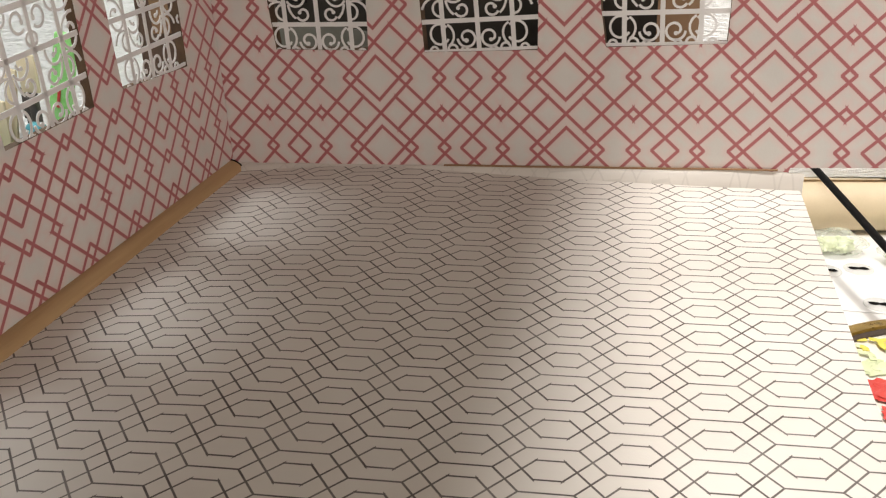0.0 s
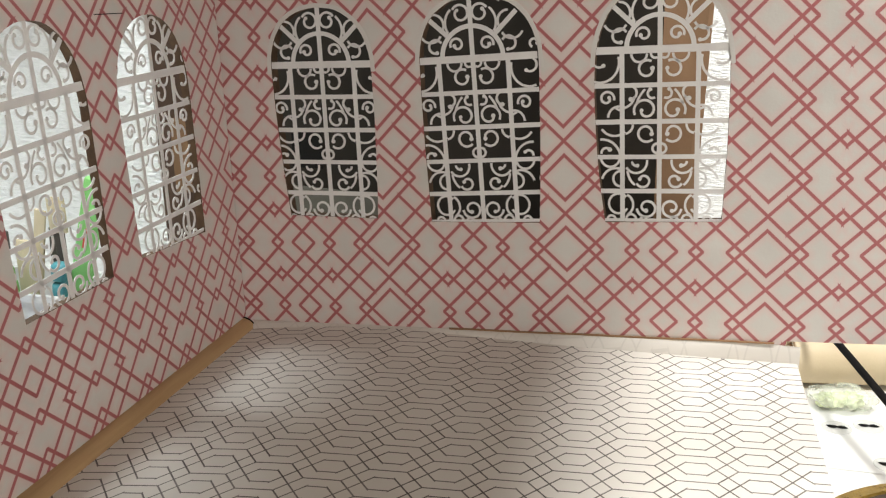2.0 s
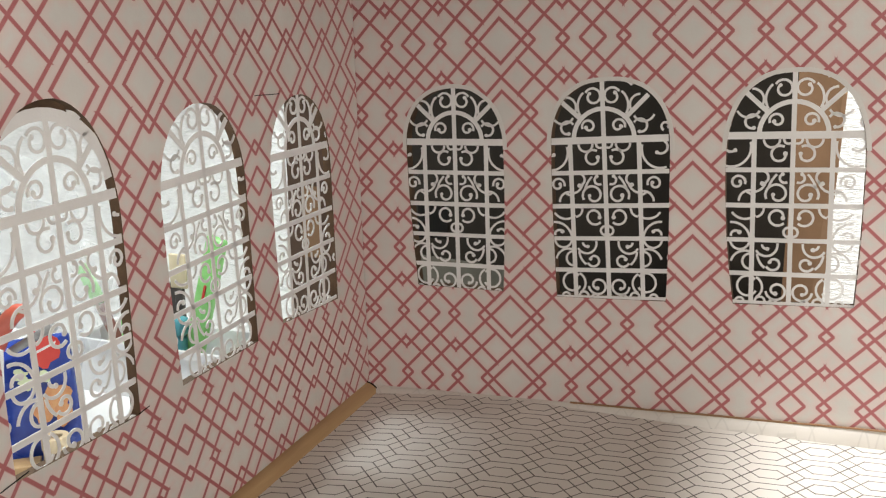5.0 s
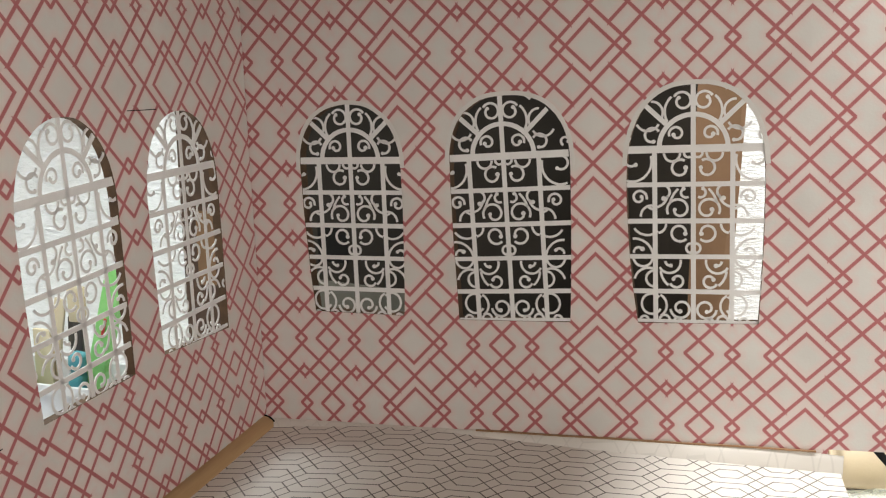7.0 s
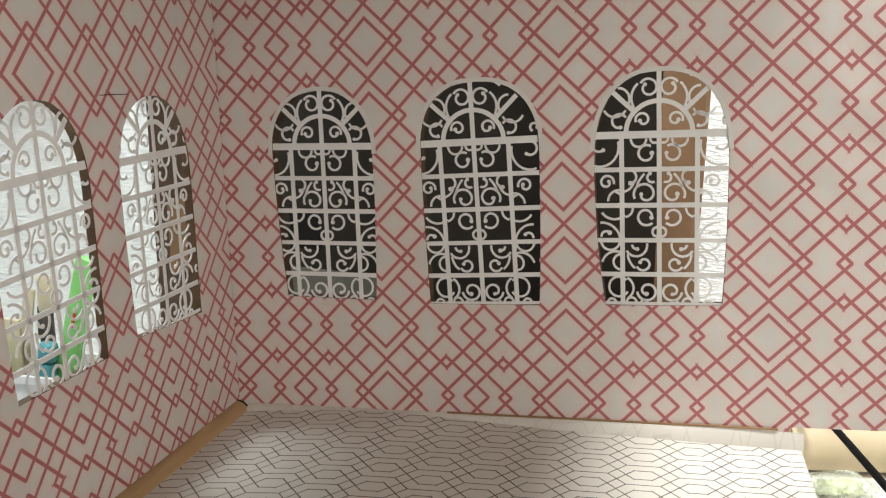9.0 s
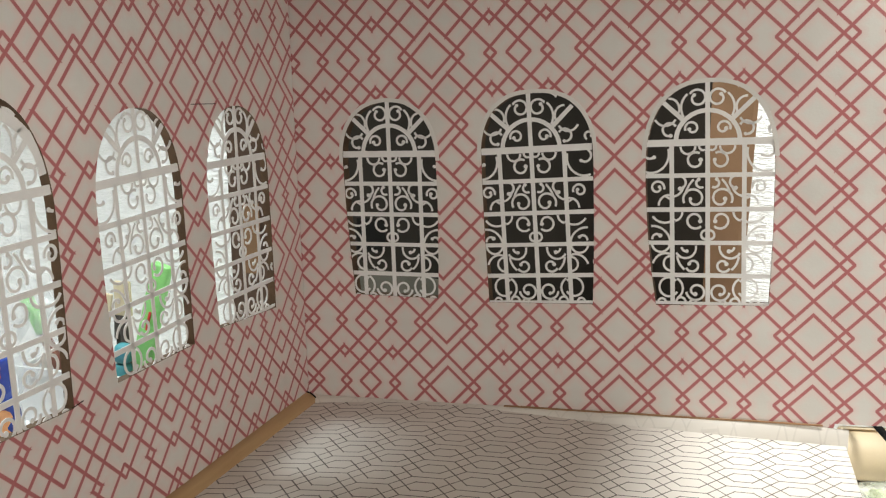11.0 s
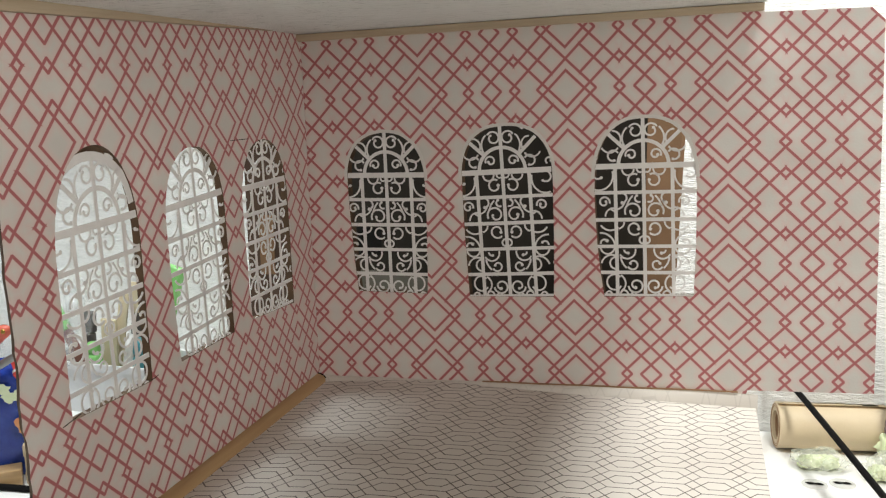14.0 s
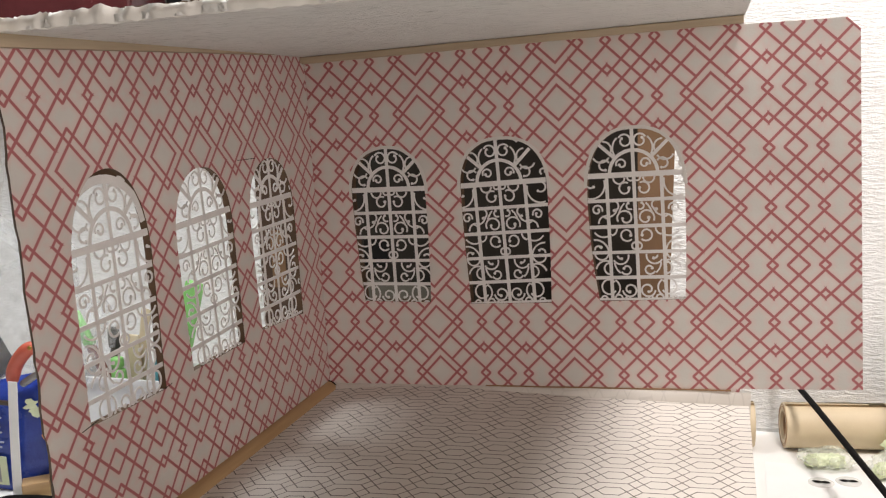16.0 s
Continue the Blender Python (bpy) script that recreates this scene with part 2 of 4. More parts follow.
def lathe(profile, n=32, closed=False):
    """Turns (r, z) pairs about z."""
    bm = bmesh.new()
    rings = []
    for r, z in profile:
        rings.append([bm.verts.new((r * math.cos(2 * math.pi * k / n), r * math.sin(2 * math.pi * k / n), z)) for k in range(n)] if r > 1e-6 else [bm.verts.new((0, 0, z))])
    for a, b in zip(rings, rings[1:]):
        for k in range(n):
            j = (k + 1) % n
            q = [a[k % len(a)], a[j % len(a)], b[j % len(b)], b[k % len(b)]]
            q = [v for i, v in enumerate(q) if v not in q[:i]]
            if len(q) > 2:
                bm.faces.new(q)
    bmesh.ops.recalc_face_normals(bm, faces=bm.faces[:])
    return bm


def plate(loops, depth, axis="xz"):
    """A flat board with holes from outlines in its x and z; it reaches from y = 0 to depth. Faces of the front carry slot 0, the rest slot 1."""
    bm = bmesh.new()
    edges = []
    for loop in loops:
        vs = [bm.verts.new((x, 0, z)) for x, z in loop]
        edges += [bm.edges.new((vs[k], vs[(k + 1) % len(vs)])) for k in range(len(vs))]
    bmesh.ops.triangle_fill(bm, use_beauty=True, edges=edges, normal=(0, -1, 0))
    front = bm.faces[:]
    for f in front:
        if f.normal.y > 0:
            f.normal_flip()
    made = bmesh.ops.extrude_face_region(bm, geom=front, use_keep_orig=True)
    bmesh.ops.translate(bm, vec=(0, depth, 0), verts=[v for v in made["geom"] if isinstance(v, bmesh.types.BMVert)])
    bmesh.ops.recalc_face_normals(bm, faces=bm.faces[:])
    for f in bm.faces:
        f.material_index = 0 if f.normal.y < -0.9 and all(abs(v.co.y) < 1e-6 for v in f.verts) else 1
    return bm


def ribbon(bm, pts, width, depth, y0=0.0):
    """A flat strip along points in x and z, as thick as depth."""
    n = len(pts)
    rows = []
    for k, (x, z) in enumerate(pts):
        a, b = pts[max(0, k - 1)], pts[min(n - 1, k + 1)]
        dx, dz = b[0] - a[0], b[1] - a[1]
        s = width / 2 / max(1e-9, math.hypot(dx, dz))
        nx, nz = -dz * s, dx * s
        rows.append([bm.verts.new(q) for q in ((x + nx, y0, z + nz), (x - nx, y0, z - nz), (x - nx, y0 + depth, z - nz), (x + nx, y0 + depth, z + nz))])
    for p, q in zip(rows, rows[1:]):
        for k in range(4):
            bm.faces.new((p[k], p[(k + 1) % 4], q[(k + 1) % 4], q[k]))
    bm.faces.new(rows[0])
    bm.faces.new(rows[-1][::-1])
    return bm


def tube(pts, r, n=10):
    """A round cord through points."""
    pts = [Vector(p) for p in pts]
    bm = bmesh.new()
    rows = []
    for k, p in enumerate(pts):
        t = (pts[min(k + 1, len(pts) - 1)] - pts[max(k - 1, 0)]).normalized()
        s = t.orthogonal().normalized() if k == 0 else (s - t * s.dot(t)).normalized()
        u = t.cross(s)
        rr = r[k] if isinstance(r, (list, tuple)) else r
        rows.append([bm.verts.new(p + (s * math.cos(2 * math.pi * j / n) + u * math.sin(2 * math.pi * j / n)) * rr) for j in range(n)])
    for a, b in zip(rows, rows[1:]):
        for j in range(n):
            bm.faces.new((a[j], a[(j + 1) % n], b[(j + 1) % n], b[j]))
    bm.faces.new(rows[0][::-1])
    bm.faces.new(rows[-1])
    bmesh.ops.recalc_face_normals(bm, faces=bm.faces[:])
    return bm


def curve_pts(ctrl, n=40):
    """Points of a smooth line through the given ones."""
    c = [Vector(p) for p in ctrl]
    c = [2 * c[0] - c[1], *c, 2 * c[-1] - c[-2]]
    out = []
    for k in range(n + 1):
        t = k / n * (len(c) - 3)
        i = min(int(t), len(c) - 4)
        f = t - i
        a, b, d, e = c[i:i + 4]
        out.append(0.5 * (2 * b + (d - a) * f + (2 * a - 5 * b + 4 * d - e) * f * f + (3 * b - a - 3 * d + e) * f ** 3))
    return out


def rest(name, label, category, where=(0, 0, 0), kind="", group="", turn=(0, 0, 0)):
    ob = new(name)
    ob.matrix_world = pose(*where, *turn)
    ob.empty_display_size = 0.02
    return tagged(ob, label, category, group, kind)


# ---- the room round the doll's house ----
TZ, WY = -0.172, 0.406
tagged(part("wall_north", block(-1.6, 1.9, WY, WY + 0.1, -0.95, 1.9), WHITE_WALL), "white wall with embossed rippled wallpaper", "wall", kind="structure")
tagged(part("wall_south", block(-1.6, 1.9, -2.2, -2.1, -0.95, 1.9), ROOM), "plain beige plaster room wall", "wall", kind="structure")
tagged(part("wall_west", block(-1.7, -1.6, -2.2, WY + 0.1, -0.95, 1.9), ROOM), "plain beige plaster room wall", "wall", kind="structure")
tagged(part("wall_east", block(1.9, 2.0, -2.2, WY + 0.1, -0.95, 1.9), ROOM), "plain beige plaster room wall", "wall", kind="structure")
tagged(part("ceiling_room", block(-1.7, 2.0, -2.2, WY + 0.1, 1.9, 2.0), ROOM), "plain pale plaster room ceiling", "ceiling", kind="structure")
tagged(part("ground", block(-1.7, 2.0, -2.2, WY + 0.1, -1.0, -0.95), ROOM), "plain room floor below the table", "floor", kind="structure")
table = rest("table", "large white paper-covered work table by the wall", "table", (0, 0, TZ))
part("tabletop", block(-1.1, 1.3, -0.75, WY - 0.002, -0.03, 0.0, 0.002), TABLE, table)
for x in (-1.0, 1.2):
    for y in (-0.65, 0.33):
        part("leg", block(x - 0.025, x + 0.025, y - 0.025, y + 0.025, -0.776, -0.03, 0.002), WOOD, table)

# ---- the doll's house room ----
LEAN_BACK = 2.4
BACK = pose(0, 0, -0.002, 0, -LEAN_BACK, 0)
SIDE = BACK @ pose(0.0060, 0, 0, 0, 1.253, 0) @ pose(0, 0, 0, 0, 0, 90.497)
THICK = 0.008


def arch(x0, x1, z0, spring, top, left, right, tilt, power=2.3, n=26, skew=0.0):
    """A hand-cut outline: bowed sides that draw in by left and right at the foot, a foot that climbs by tilt, and a full round head."""
    c, hw, h = (x0 + x1) / 2, (x1 - x0) / 2, top - spring
    m = 8
    pts = [(x0 + left * (1 - k / m) ** 2, z0 + (spring - z0) * k / m) for k in range(m - 1, -1, -1)]
    pts += [(x1 - right * (1 - k / m) ** 2, z0 + tilt + (spring - z0 - tilt) * k / m) for k in range(m)]
    for k in range(n + 1):
        u, v = math.cos(math.pi * k / n), math.sin(math.pi * k / n)
        pts.append((c + math.copysign(hw * abs(u) ** (2 / power), u), spring + h * abs(v) ** (2 / power)))
    pts = [p for k, p in enumerate(pts) if math.dist(p, pts[k - 1]) > 1e-5]
    return [(x + skew * (z - 0.12) + 0.00022 * noise.noise((x * 160, z * 160, 3.0)), z + 0.00022 * noise.noise((x * 160, z * 160, 8.0))) for x, z in pts]


WINDOWS_BACK = [arch(0.0386, 0.0954, 0.0618, 0.140, 0.1736, 0.0030, 0.0024, -0.0012, 2.25), arch(0.1218, 0.1837, 0.0592, 0.140, 0.1752, 0.0018, 0.0016, 0.0006, 2.4),
                arch(0.2108, 0.2750, 0.0606, 0.131, 0.1770, 0.0050, 0.0022, 0.0010, 2.45)]
WINDOWS_SIDE = [arch(-0.2700, -0.2068, 0.0645, 0.138, 0.1865, 0.0, 0.0, -0.0018, 2.1, 26, 0.01), arch(-0.1825, -0.1205, 0.0640, 0.138, 0.1785, 0.0025, 0.0, 0.0, 2.2, 26, -0.01),
                arch(-0.0988, -0.0362, 0.0655, 0.136, 0.1762, 0.0018, 0.0005, -0.0040, 2.2, 26, -0.012)]
rng = random.Random(4)
outline = [(-0.004, -0.0100), (0.304, -0.0100), (0.306, 0.0), (0.3812, 0.0012), (0.3808, 0.2285), (0.3735, 0.2358), (0.3145, 0.2372), (0.3135, 0.2395), (-0.004, 0.2395)]
wall = part("wall_back", plate([outline] + WINDOWS_BACK, THICK), [PAPER_BACK, BOARD], m=BACK)
tagged(wall, "doll's house wall in rose trellis paper with three arched openings", "wall", kind="structure")
front = [(-0.3008 + rng.uniform(-0.0007, 0.0007) + 0.0009 * noise.noise((z * 45, 2.0, 5.0)), z) for z in [0.2438 * k / 44 for k in range(44, -1, -1)]]
outline = [(-0.0005, 0.0), (-0.0005, 0.2438)] + front
bm = plate([outline] + WINDOWS_SIDE, 0.0045)
for v in bm.verts:
    if v.co.y > 0.001 and v.co.x < -0.29:
        v.co.x += 0.0035
wall = part("wall_left", bm, [PAPER_SIDE, BOARD], m=SIDE)
tagged(wall, "doll's house wall in rose trellis paper with ragged cardboard edge", "wall", kind="structure")

bm = bmesh.new()
cols = []
for k in range(25):
    f = k / 24
    drop = -0.0075 * max(0.0, 1 - f * 0.3 / 0.11) ** 1.6
    cols.append([bm.verts.new((0.006 + (w - 0.006) * f, y, z)) for w, y, z in ((0.3115, 0.0, drop), (0.3200, -0.33, drop), (0.3200, -0.33, -0.012), (0.3115, 0.0, -0.012))])
for p, q in zip(cols, cols[1:]):
    for k in range(4):
        bm.faces.new((p[k], p[(k + 1) % 4], q[(k + 1) % 4], q[k]))
bm.faces.new(cols[0][::-1]), bm.faces.new(cols[-1])
bmesh.ops.recalc_face_normals(bm, faces=bm.faces[:])
tagged(part("floor", bm, FLOOR_PAPER), "doll's house floor in cream paper with fine hexagon lines", "floor", kind="structure")

lower = rest("wall_lower", "plain white card walls of the storey below", "wall", (0, 0, TZ), kind="structure")
part("side_panel", block(0.006, 0.014, -0.32, -0.002, 0, 0.1598), WHITE_CARD, lower)
part("back_panel", block(0.014, 0.300, -0.012, -0.004, 0, 0.1598), WHITE_CARD, lower)


def quarter_round(length, r, n=8):
    """A quarter-round moulding along x: back at y = 0, foot at z = 0."""
    bm = bmesh.new()
    prof = [(0, 0)] + [(-r * math.cos(0.5 * math.pi * k / n), r * math.sin(0.5 * math.pi * k / n)) for k in range(n + 1)]
    ends = [[bm.verts.new((x, y, z)) for y, z in prof] for x in (0, length)]
    for k in range(len(prof)):
        j = (k + 1) % len(prof)
        bm.faces.new((ends[0][k], ends[0][j], ends[1][j], ends[1][k]))
    bm.faces.new(ends[0][::-1]), bm.faces.new(ends[1])
    bmesh.ops.recalc_face_normals(bm, faces=bm.faces[:])
    return bm


tagged(smooth(part("baseboard_left", quarter_round(0.302, 0.0082), WOOD, m=pose(0.0082, -0.306, -0.0100, 0, 0, 90.5))), "bare pine quarter-round skirting along the trellis wall", "skirting", kind="structure")
# Black slice put in for the shadow line where the skirting meets the corner.
tagged(part("trim_end_shadow", quarter_round(0.0007, 0.0089), BLACK, m=pose(0.0054, -0.0039, -0.0101, 0, 0, 90.5)), "dark shadow line at the end of the pine skirting", "trim", kind="structure")
bm = bmesh.new()
rows = []
for k in range(31):
    x = 0.01012 * k
    h = 0.0056 + 0.046 * (x + 0.009) - 0.045 * max(0.0, x - 0.27) + 0.0003 * noise.noise((x * 60, 1.0, 6.0))
    d = 0.0095 - 0.010 * x - 0.035 * max(0.0, x - 0.18)
    prof = [(0.0, 0.0), (-d, 0.0), (-d, h - 0.0060 - 0.012 * x)] + [(-d * (1 - f), h - (0.0060 + 0.012 * x) * (1 - f) ** 1.9) for f in (0.25, 0.5, 0.75, 0.92)] + [(-0.0004, h), (0.0, h)]
    rows.append([bm.verts.new((x, y, z)) for y, z in prof])
for p, q in zip(rows, rows[1:]):
    for k in range(len(p)):
        bm.faces.new((p[k], p[(k + 1) % len(p)], q[(k + 1) % len(p)], q[k]))
bm.faces.new(rows[0][::-1]), bm.faces.new(rows[-1])
bmesh.ops.recalc_face_normals(bm, faces=bm.faces[:])
tagged(smooth(part("baseboard_back", bm, FLOOR_FAINT, m=pose(0.009, -0.0003, -0.0100))), "low hollow skirting wrapped in cream hexagon paper", "skirting", kind="structure")
bm = bmesh.new()
ribbon(bm, [(x / 100, -0.0044 + 0.00046 * x + 0.0001 * math.sin(x)) for x in range(13, 31)], 0.0008, 0.0009)
tagged(part("trim_edge", bm, TAN, m=pose(0, -0.0015, 0.0003)), "brown cut edge of the paper over the skirting", "trim", kind="structure")

# ceiling of the doll's house: strips of pine, foam sheet, brown board on top
jag = random.Random(11)


def rise(x, y):
    """Height of the foam's underside over the walls' foot; it climbs to the front left."""
    return 0.2428 + 0.024 * max(0.0, -y) * (1 - x / 0.33)


def torn(k):
    """Depth of the torn front edge."""
    return 0.303 + 0.0035 * noise.noise((k * 0.11, 2.0, 0.0)) + 0.002 * noise.noise((k * 0.45, 9.0, 0.0))


def sheet(x0, x1, back, lift, depth, n=100, recess=0.0, rough=0.0):
    """A nearly level sheet with a torn front, its underside at lift over the strips."""
    edge = [(x0 + (x1 - x0) * k / n, torn(k) - recess + rough * noise.noise((k * 0.3, lift * 900, 4.0)) + 0.0006 * jag.uniform(-1, 1)) for k in range(n + 1)]
    bm = plate([[(x0, back), (x1, back)] + edge[::-1]], depth)
    for v in bm.verts:
        x, y, z = v.co
        v.co = Vector((x + (0.026 * max(0.0, z) if x > 0.3 else 0.0), -z, y + lift + rise(x, -z)))
    bmesh.ops.recalc_face_normals(bm, faces=bm.faces[:])
    return bm


roof = part("ceiling", sheet(0.0095, 0.3145, -0.004, 0.0, 0.003), [FOAM, FOAM], m=BACK)
tagged(roof, "doll's house ceiling of white foam with a torn front edge", "ceiling", kind="structure")
n = 260
lip = bmesh.new()
rows = []
for k in range(n + 1):
    f = k / n
    x, y = 0.0125 + 0.3085 * f, -torn(k * 100 / n)
    z = rise(x, y)
    ragged = noise.noise((k * 0.055, 0.0, 7.0)) + 0.55 * noise.noise((k * 0.21, 3.0, 7.0)) + 0.35 * noise.noise((k * 0.75, 5.0, 2.0))
    tall = max(0.0018, 0.0062 - 0.0030 * f + 0.0024 * ragged)
    out = 0.0010 + 0.0014 * max(0.0, 0.5 + noise.noise((k * 0.17, 8.0, 1.0)))
    prof = [(0.0012, -0.0002), (-out * 0.5, -0.0003 + 0.0004 * noise.noise((k * 0.6, 1.0, 3.0))), (-out, 0.35 * tall), (-out * 0.7, 0.75 * tall), (-0.0001, tall), (0.0009, tall * 0.96), (0.0035, 0.0029)]
    rows.append([lip.verts.new((x, y + 0.0009 + dy, z + dz)) for dy, dz in prof])
for p, q in zip(rows, rows[1:]):
    for k in range(len(p)):
        lip.faces.new((p[k], p[(k + 1) % len(p)], q[(k + 1) % len(p)], q[k]))
lip.faces.new(rows[0][::-1]), lip.faces.new(rows[-1])
for v in lip.verts:
    v.co += 0.0007 * noise.noise_vector(v.co * 190) + 0.00012 * noise.noise_vector(v.co * 900)
bmesh.ops.recalc_face_normals(lip, faces=lip.faces[:])
FOAM_TORN = plain("torn_foam", (0.80, 0.79, 0.74), (0.90, 0.89, 0.85), 0.6, scale=120, fine=700, relief=0.25)
smooth(part("torn_edge", lip, FOAM_TORN, roof, "ragged torn foam edge", m=Matrix()), 50)
part("top_board", sheet(0.004, 0.312, -0.006, 0.0031, 0.0030, recess=0.0075, rough=0.0060), [BOARD, BOARD], roof, "brown cardboard laid over the foam")
STRIP = plain("pine_strip", (0.40, 0.31, 0.21), (0.56, 0.46, 0.33), 0.6, scale=70, fine=400, stretch=(0.15, 2, 2), relief=0.4)
bm = block(-0.3160, -0.004, -0.0032, 0.010, 0.2440, 0.2505, 0.0005)
for v in bm.verts:
    if v.co.z > 0.247:
        v.co.z += 0.0062 * min(1.0, v.co.x / -0.3)
strip = part("trim_left", bm, STRIP, m=SIDE)
tagged(strip, "raw pine strip under the foam ceiling with chipped end", "trim", kind="structure")
strip = part("trim_back", block(0.0085, 0.3142, -0.0075, -0.0004, 0.2378, 0.2426, 0.0005), STRIP, m=BACK)
tagged(strip, "raw pine strip under the foam ceiling", "trim", kind="structure")

# ---- window grilles cut from white card ----
MM = 0.001


def scroll(cx, cy, r, start, turns, sense, end, w=1.2):
    """A strip that runs round a loop and hooks in to a small ball; millimetres."""
    n = max(12, int(turns * 26))
    pts = []
    for k in range(n + 1):
        f = k / n
        a = radians(start) + sense * turns * 2 * math.pi * f
        q = r * (1 - (1 - end) * f ** 1.7)
        pts.append((cx + q * math.cos(a), cy + q * math.sin(a)))
    bm = bmesh.new()
    ribbon(bm, [(x * MM, y * MM) for x, y in pts], w * MM, 0.45 * MM)
    ex, ey = pts[-1]
    ball = 1.05 + 0.12 * math.sin(cx * 3 + cy)
    ring = [[bm.verts.new(((ex + ball * math.cos(j * math.pi / 5)) * MM, y * MM, (ey + ball * math.sin(j * math.pi / 5)) * MM)) for j in range(10)] for y in (-0.03, 0.42)]
    bm.faces.new(ring[0]), bm.faces.new(ring[1][::-1])
    for j in range(10):
        bm.faces.new((ring[0][j], ring[0][(j + 1) % 10], ring[1][(j + 1) % 10], ring[1][j]))
    bmesh.ops.recalc_face_normals(bm, faces=bm.faces[:])
    return bm


def bow(cx, cy, r, a0, a1, w=1.15, ry=None):
    n = 18
    bm = bmesh.new()
    ribbon(bm, [((cx + r * math.cos(radians(a0 + (a1 - a0) * k / n))) * MM, (cy + (ry or r * 1.06) * math.sin(radians(a0 + (a1 - a0) * k / n))) * MM) for k in range(n + 1)], w * MM, 0.45 * MM)
    bmesh.ops.recalc_face_normals(bm, faces=bm.faces[:])
    return bm


def bar(x0, y0, x1, y1, w):
    bm = bmesh.new()
    n = 6
    ribbon(bm, [((x0 + (x1 - x0) * k / n) * MM, (y0 + (y1 - y0) * k / n) * MM) for k in range(n + 1)], w * MM, 0.5 * MM, -0.04 * MM)
    bmesh.ops.recalc_face_normals(bm, faces=bm.faces[:])
    return bm


# one half of the grille, cell row by cell row; loops: centre, radius, start, turns, sense, end; bows: centre, radius, from, to
LOOPS_ARCH = [(-5.0, 107.7, 4.3, 150, 1.04, -1, 0.52), (-7.8, 92.4, 3.4, 200, 1.0, -1, 0.4), (-19.0, 91.8, 3.7, 30, 0.7, 1, 0.8), (-31.8, 91.2, 2.3, 300, 0.7, 1, 0.6)]
BOWS_ARCH = [(-4.8, 102.9, 8.3, 128, 212), (-21.0, 100.3, 5.9, 208, 330), (-19.0, 102.6, 5.0, 95, -35), (-9.4, 107.2, 7.8, 95, 140)]
LOOPS_UPPER = [(-29.0, 80.7, 3.4, 120, 0.52, 1, 1.0), (-6.0, 75.9, 4.2, 60, 0.85, 1, 0.6)]
BOWS_UPPER = [(-28.6, 79.6, 9.2, 15, -110), (-9.8, 83.2, 3.7, 180, 360), (-2.2, 83.2, 2.0, 170, 300)]
LOOPS_MIDDLE = [(-25.3, 62.0, 3.5, -15, 1.1, 1, 0.3), (-14.5, 64.2, 3.8, 75, 0.42, -1, 0.75), (-3.4, 64.2, 2.4, -60, 0.5, -1, 0.9), (-6.9, 56.0, 5.4, 205, 1.06, -1, 0.32)]
BOWS_MIDDLE = [(-19.7, 52.6, 5.1, 180, 55), (-18.4, 64.0, 6.5, -10, -85), (-17.4, 62.0, 5.7, 230, 255), (2.6, 55.1, 14.1, 133, 165)]
LOOPS_LOWER = [(-25.7, 35.0, 2.6, 190, 0.4, -1, 0.85), (-6.3, 44.6, 4.3, -45, 0.9, -1, 0.6), (-0.9, 37.0, 2.4, 80, 0.62, 1, 1.0)]
BOWS_LOWER = [(-21.7, 51.5, 7.6, 215, 312), (-28.0, 32.1, 9.1, 95, 8), (-17.1, 49.0, 4.3, -80, 0)]
LOOPS_FOURTH = [(-11.0, 30.5, 2.2, 180, 0.28, 1, 1.0), (-7.8, 20.8, 3.5, 205, 0.86, 1, 0.5), (-33.1, 23.1, 2.2, 180, 0.8, 1, 0.5)]
BOWS_FOURTH = [(-11.3, 30.3, 5.4, 10, -150), (-23.9, 32.8, 4.7, 188, 352), (-21.3, 19.7, 7.0, 165, 68), (-18.8, 21.7, 3.7, 60, 290), (-5.9, 26.5, 9.6, 185, 232)]
LOOPS_FOOT = [(-6.0, 6.7, 4.9, 185, 1.2, 1, 0.3)]
BOWS_FOOT = [(-19.9, 8.9, 4.9, 40, 330), (-18.4, 8.2, 5.7, 62, -60), (-23.5, 0.5, 2.0, 0, 180), (-13.7, 0.8, 2.4, 0, 180), (-7.5, 0.3, 1.7, 0, 180)]
LOOPS = LOOPS_ARCH + LOOPS_UPPER + LOOPS_MIDDLE + LOOPS_LOWER + LOOPS_FOURTH + LOOPS_FOOT
BOWS = BOWS_ARCH + BOWS_UPPER + BOWS_MIDDLE + BOWS_LOWER + BOWS_FOURTH + BOWS_FOOT


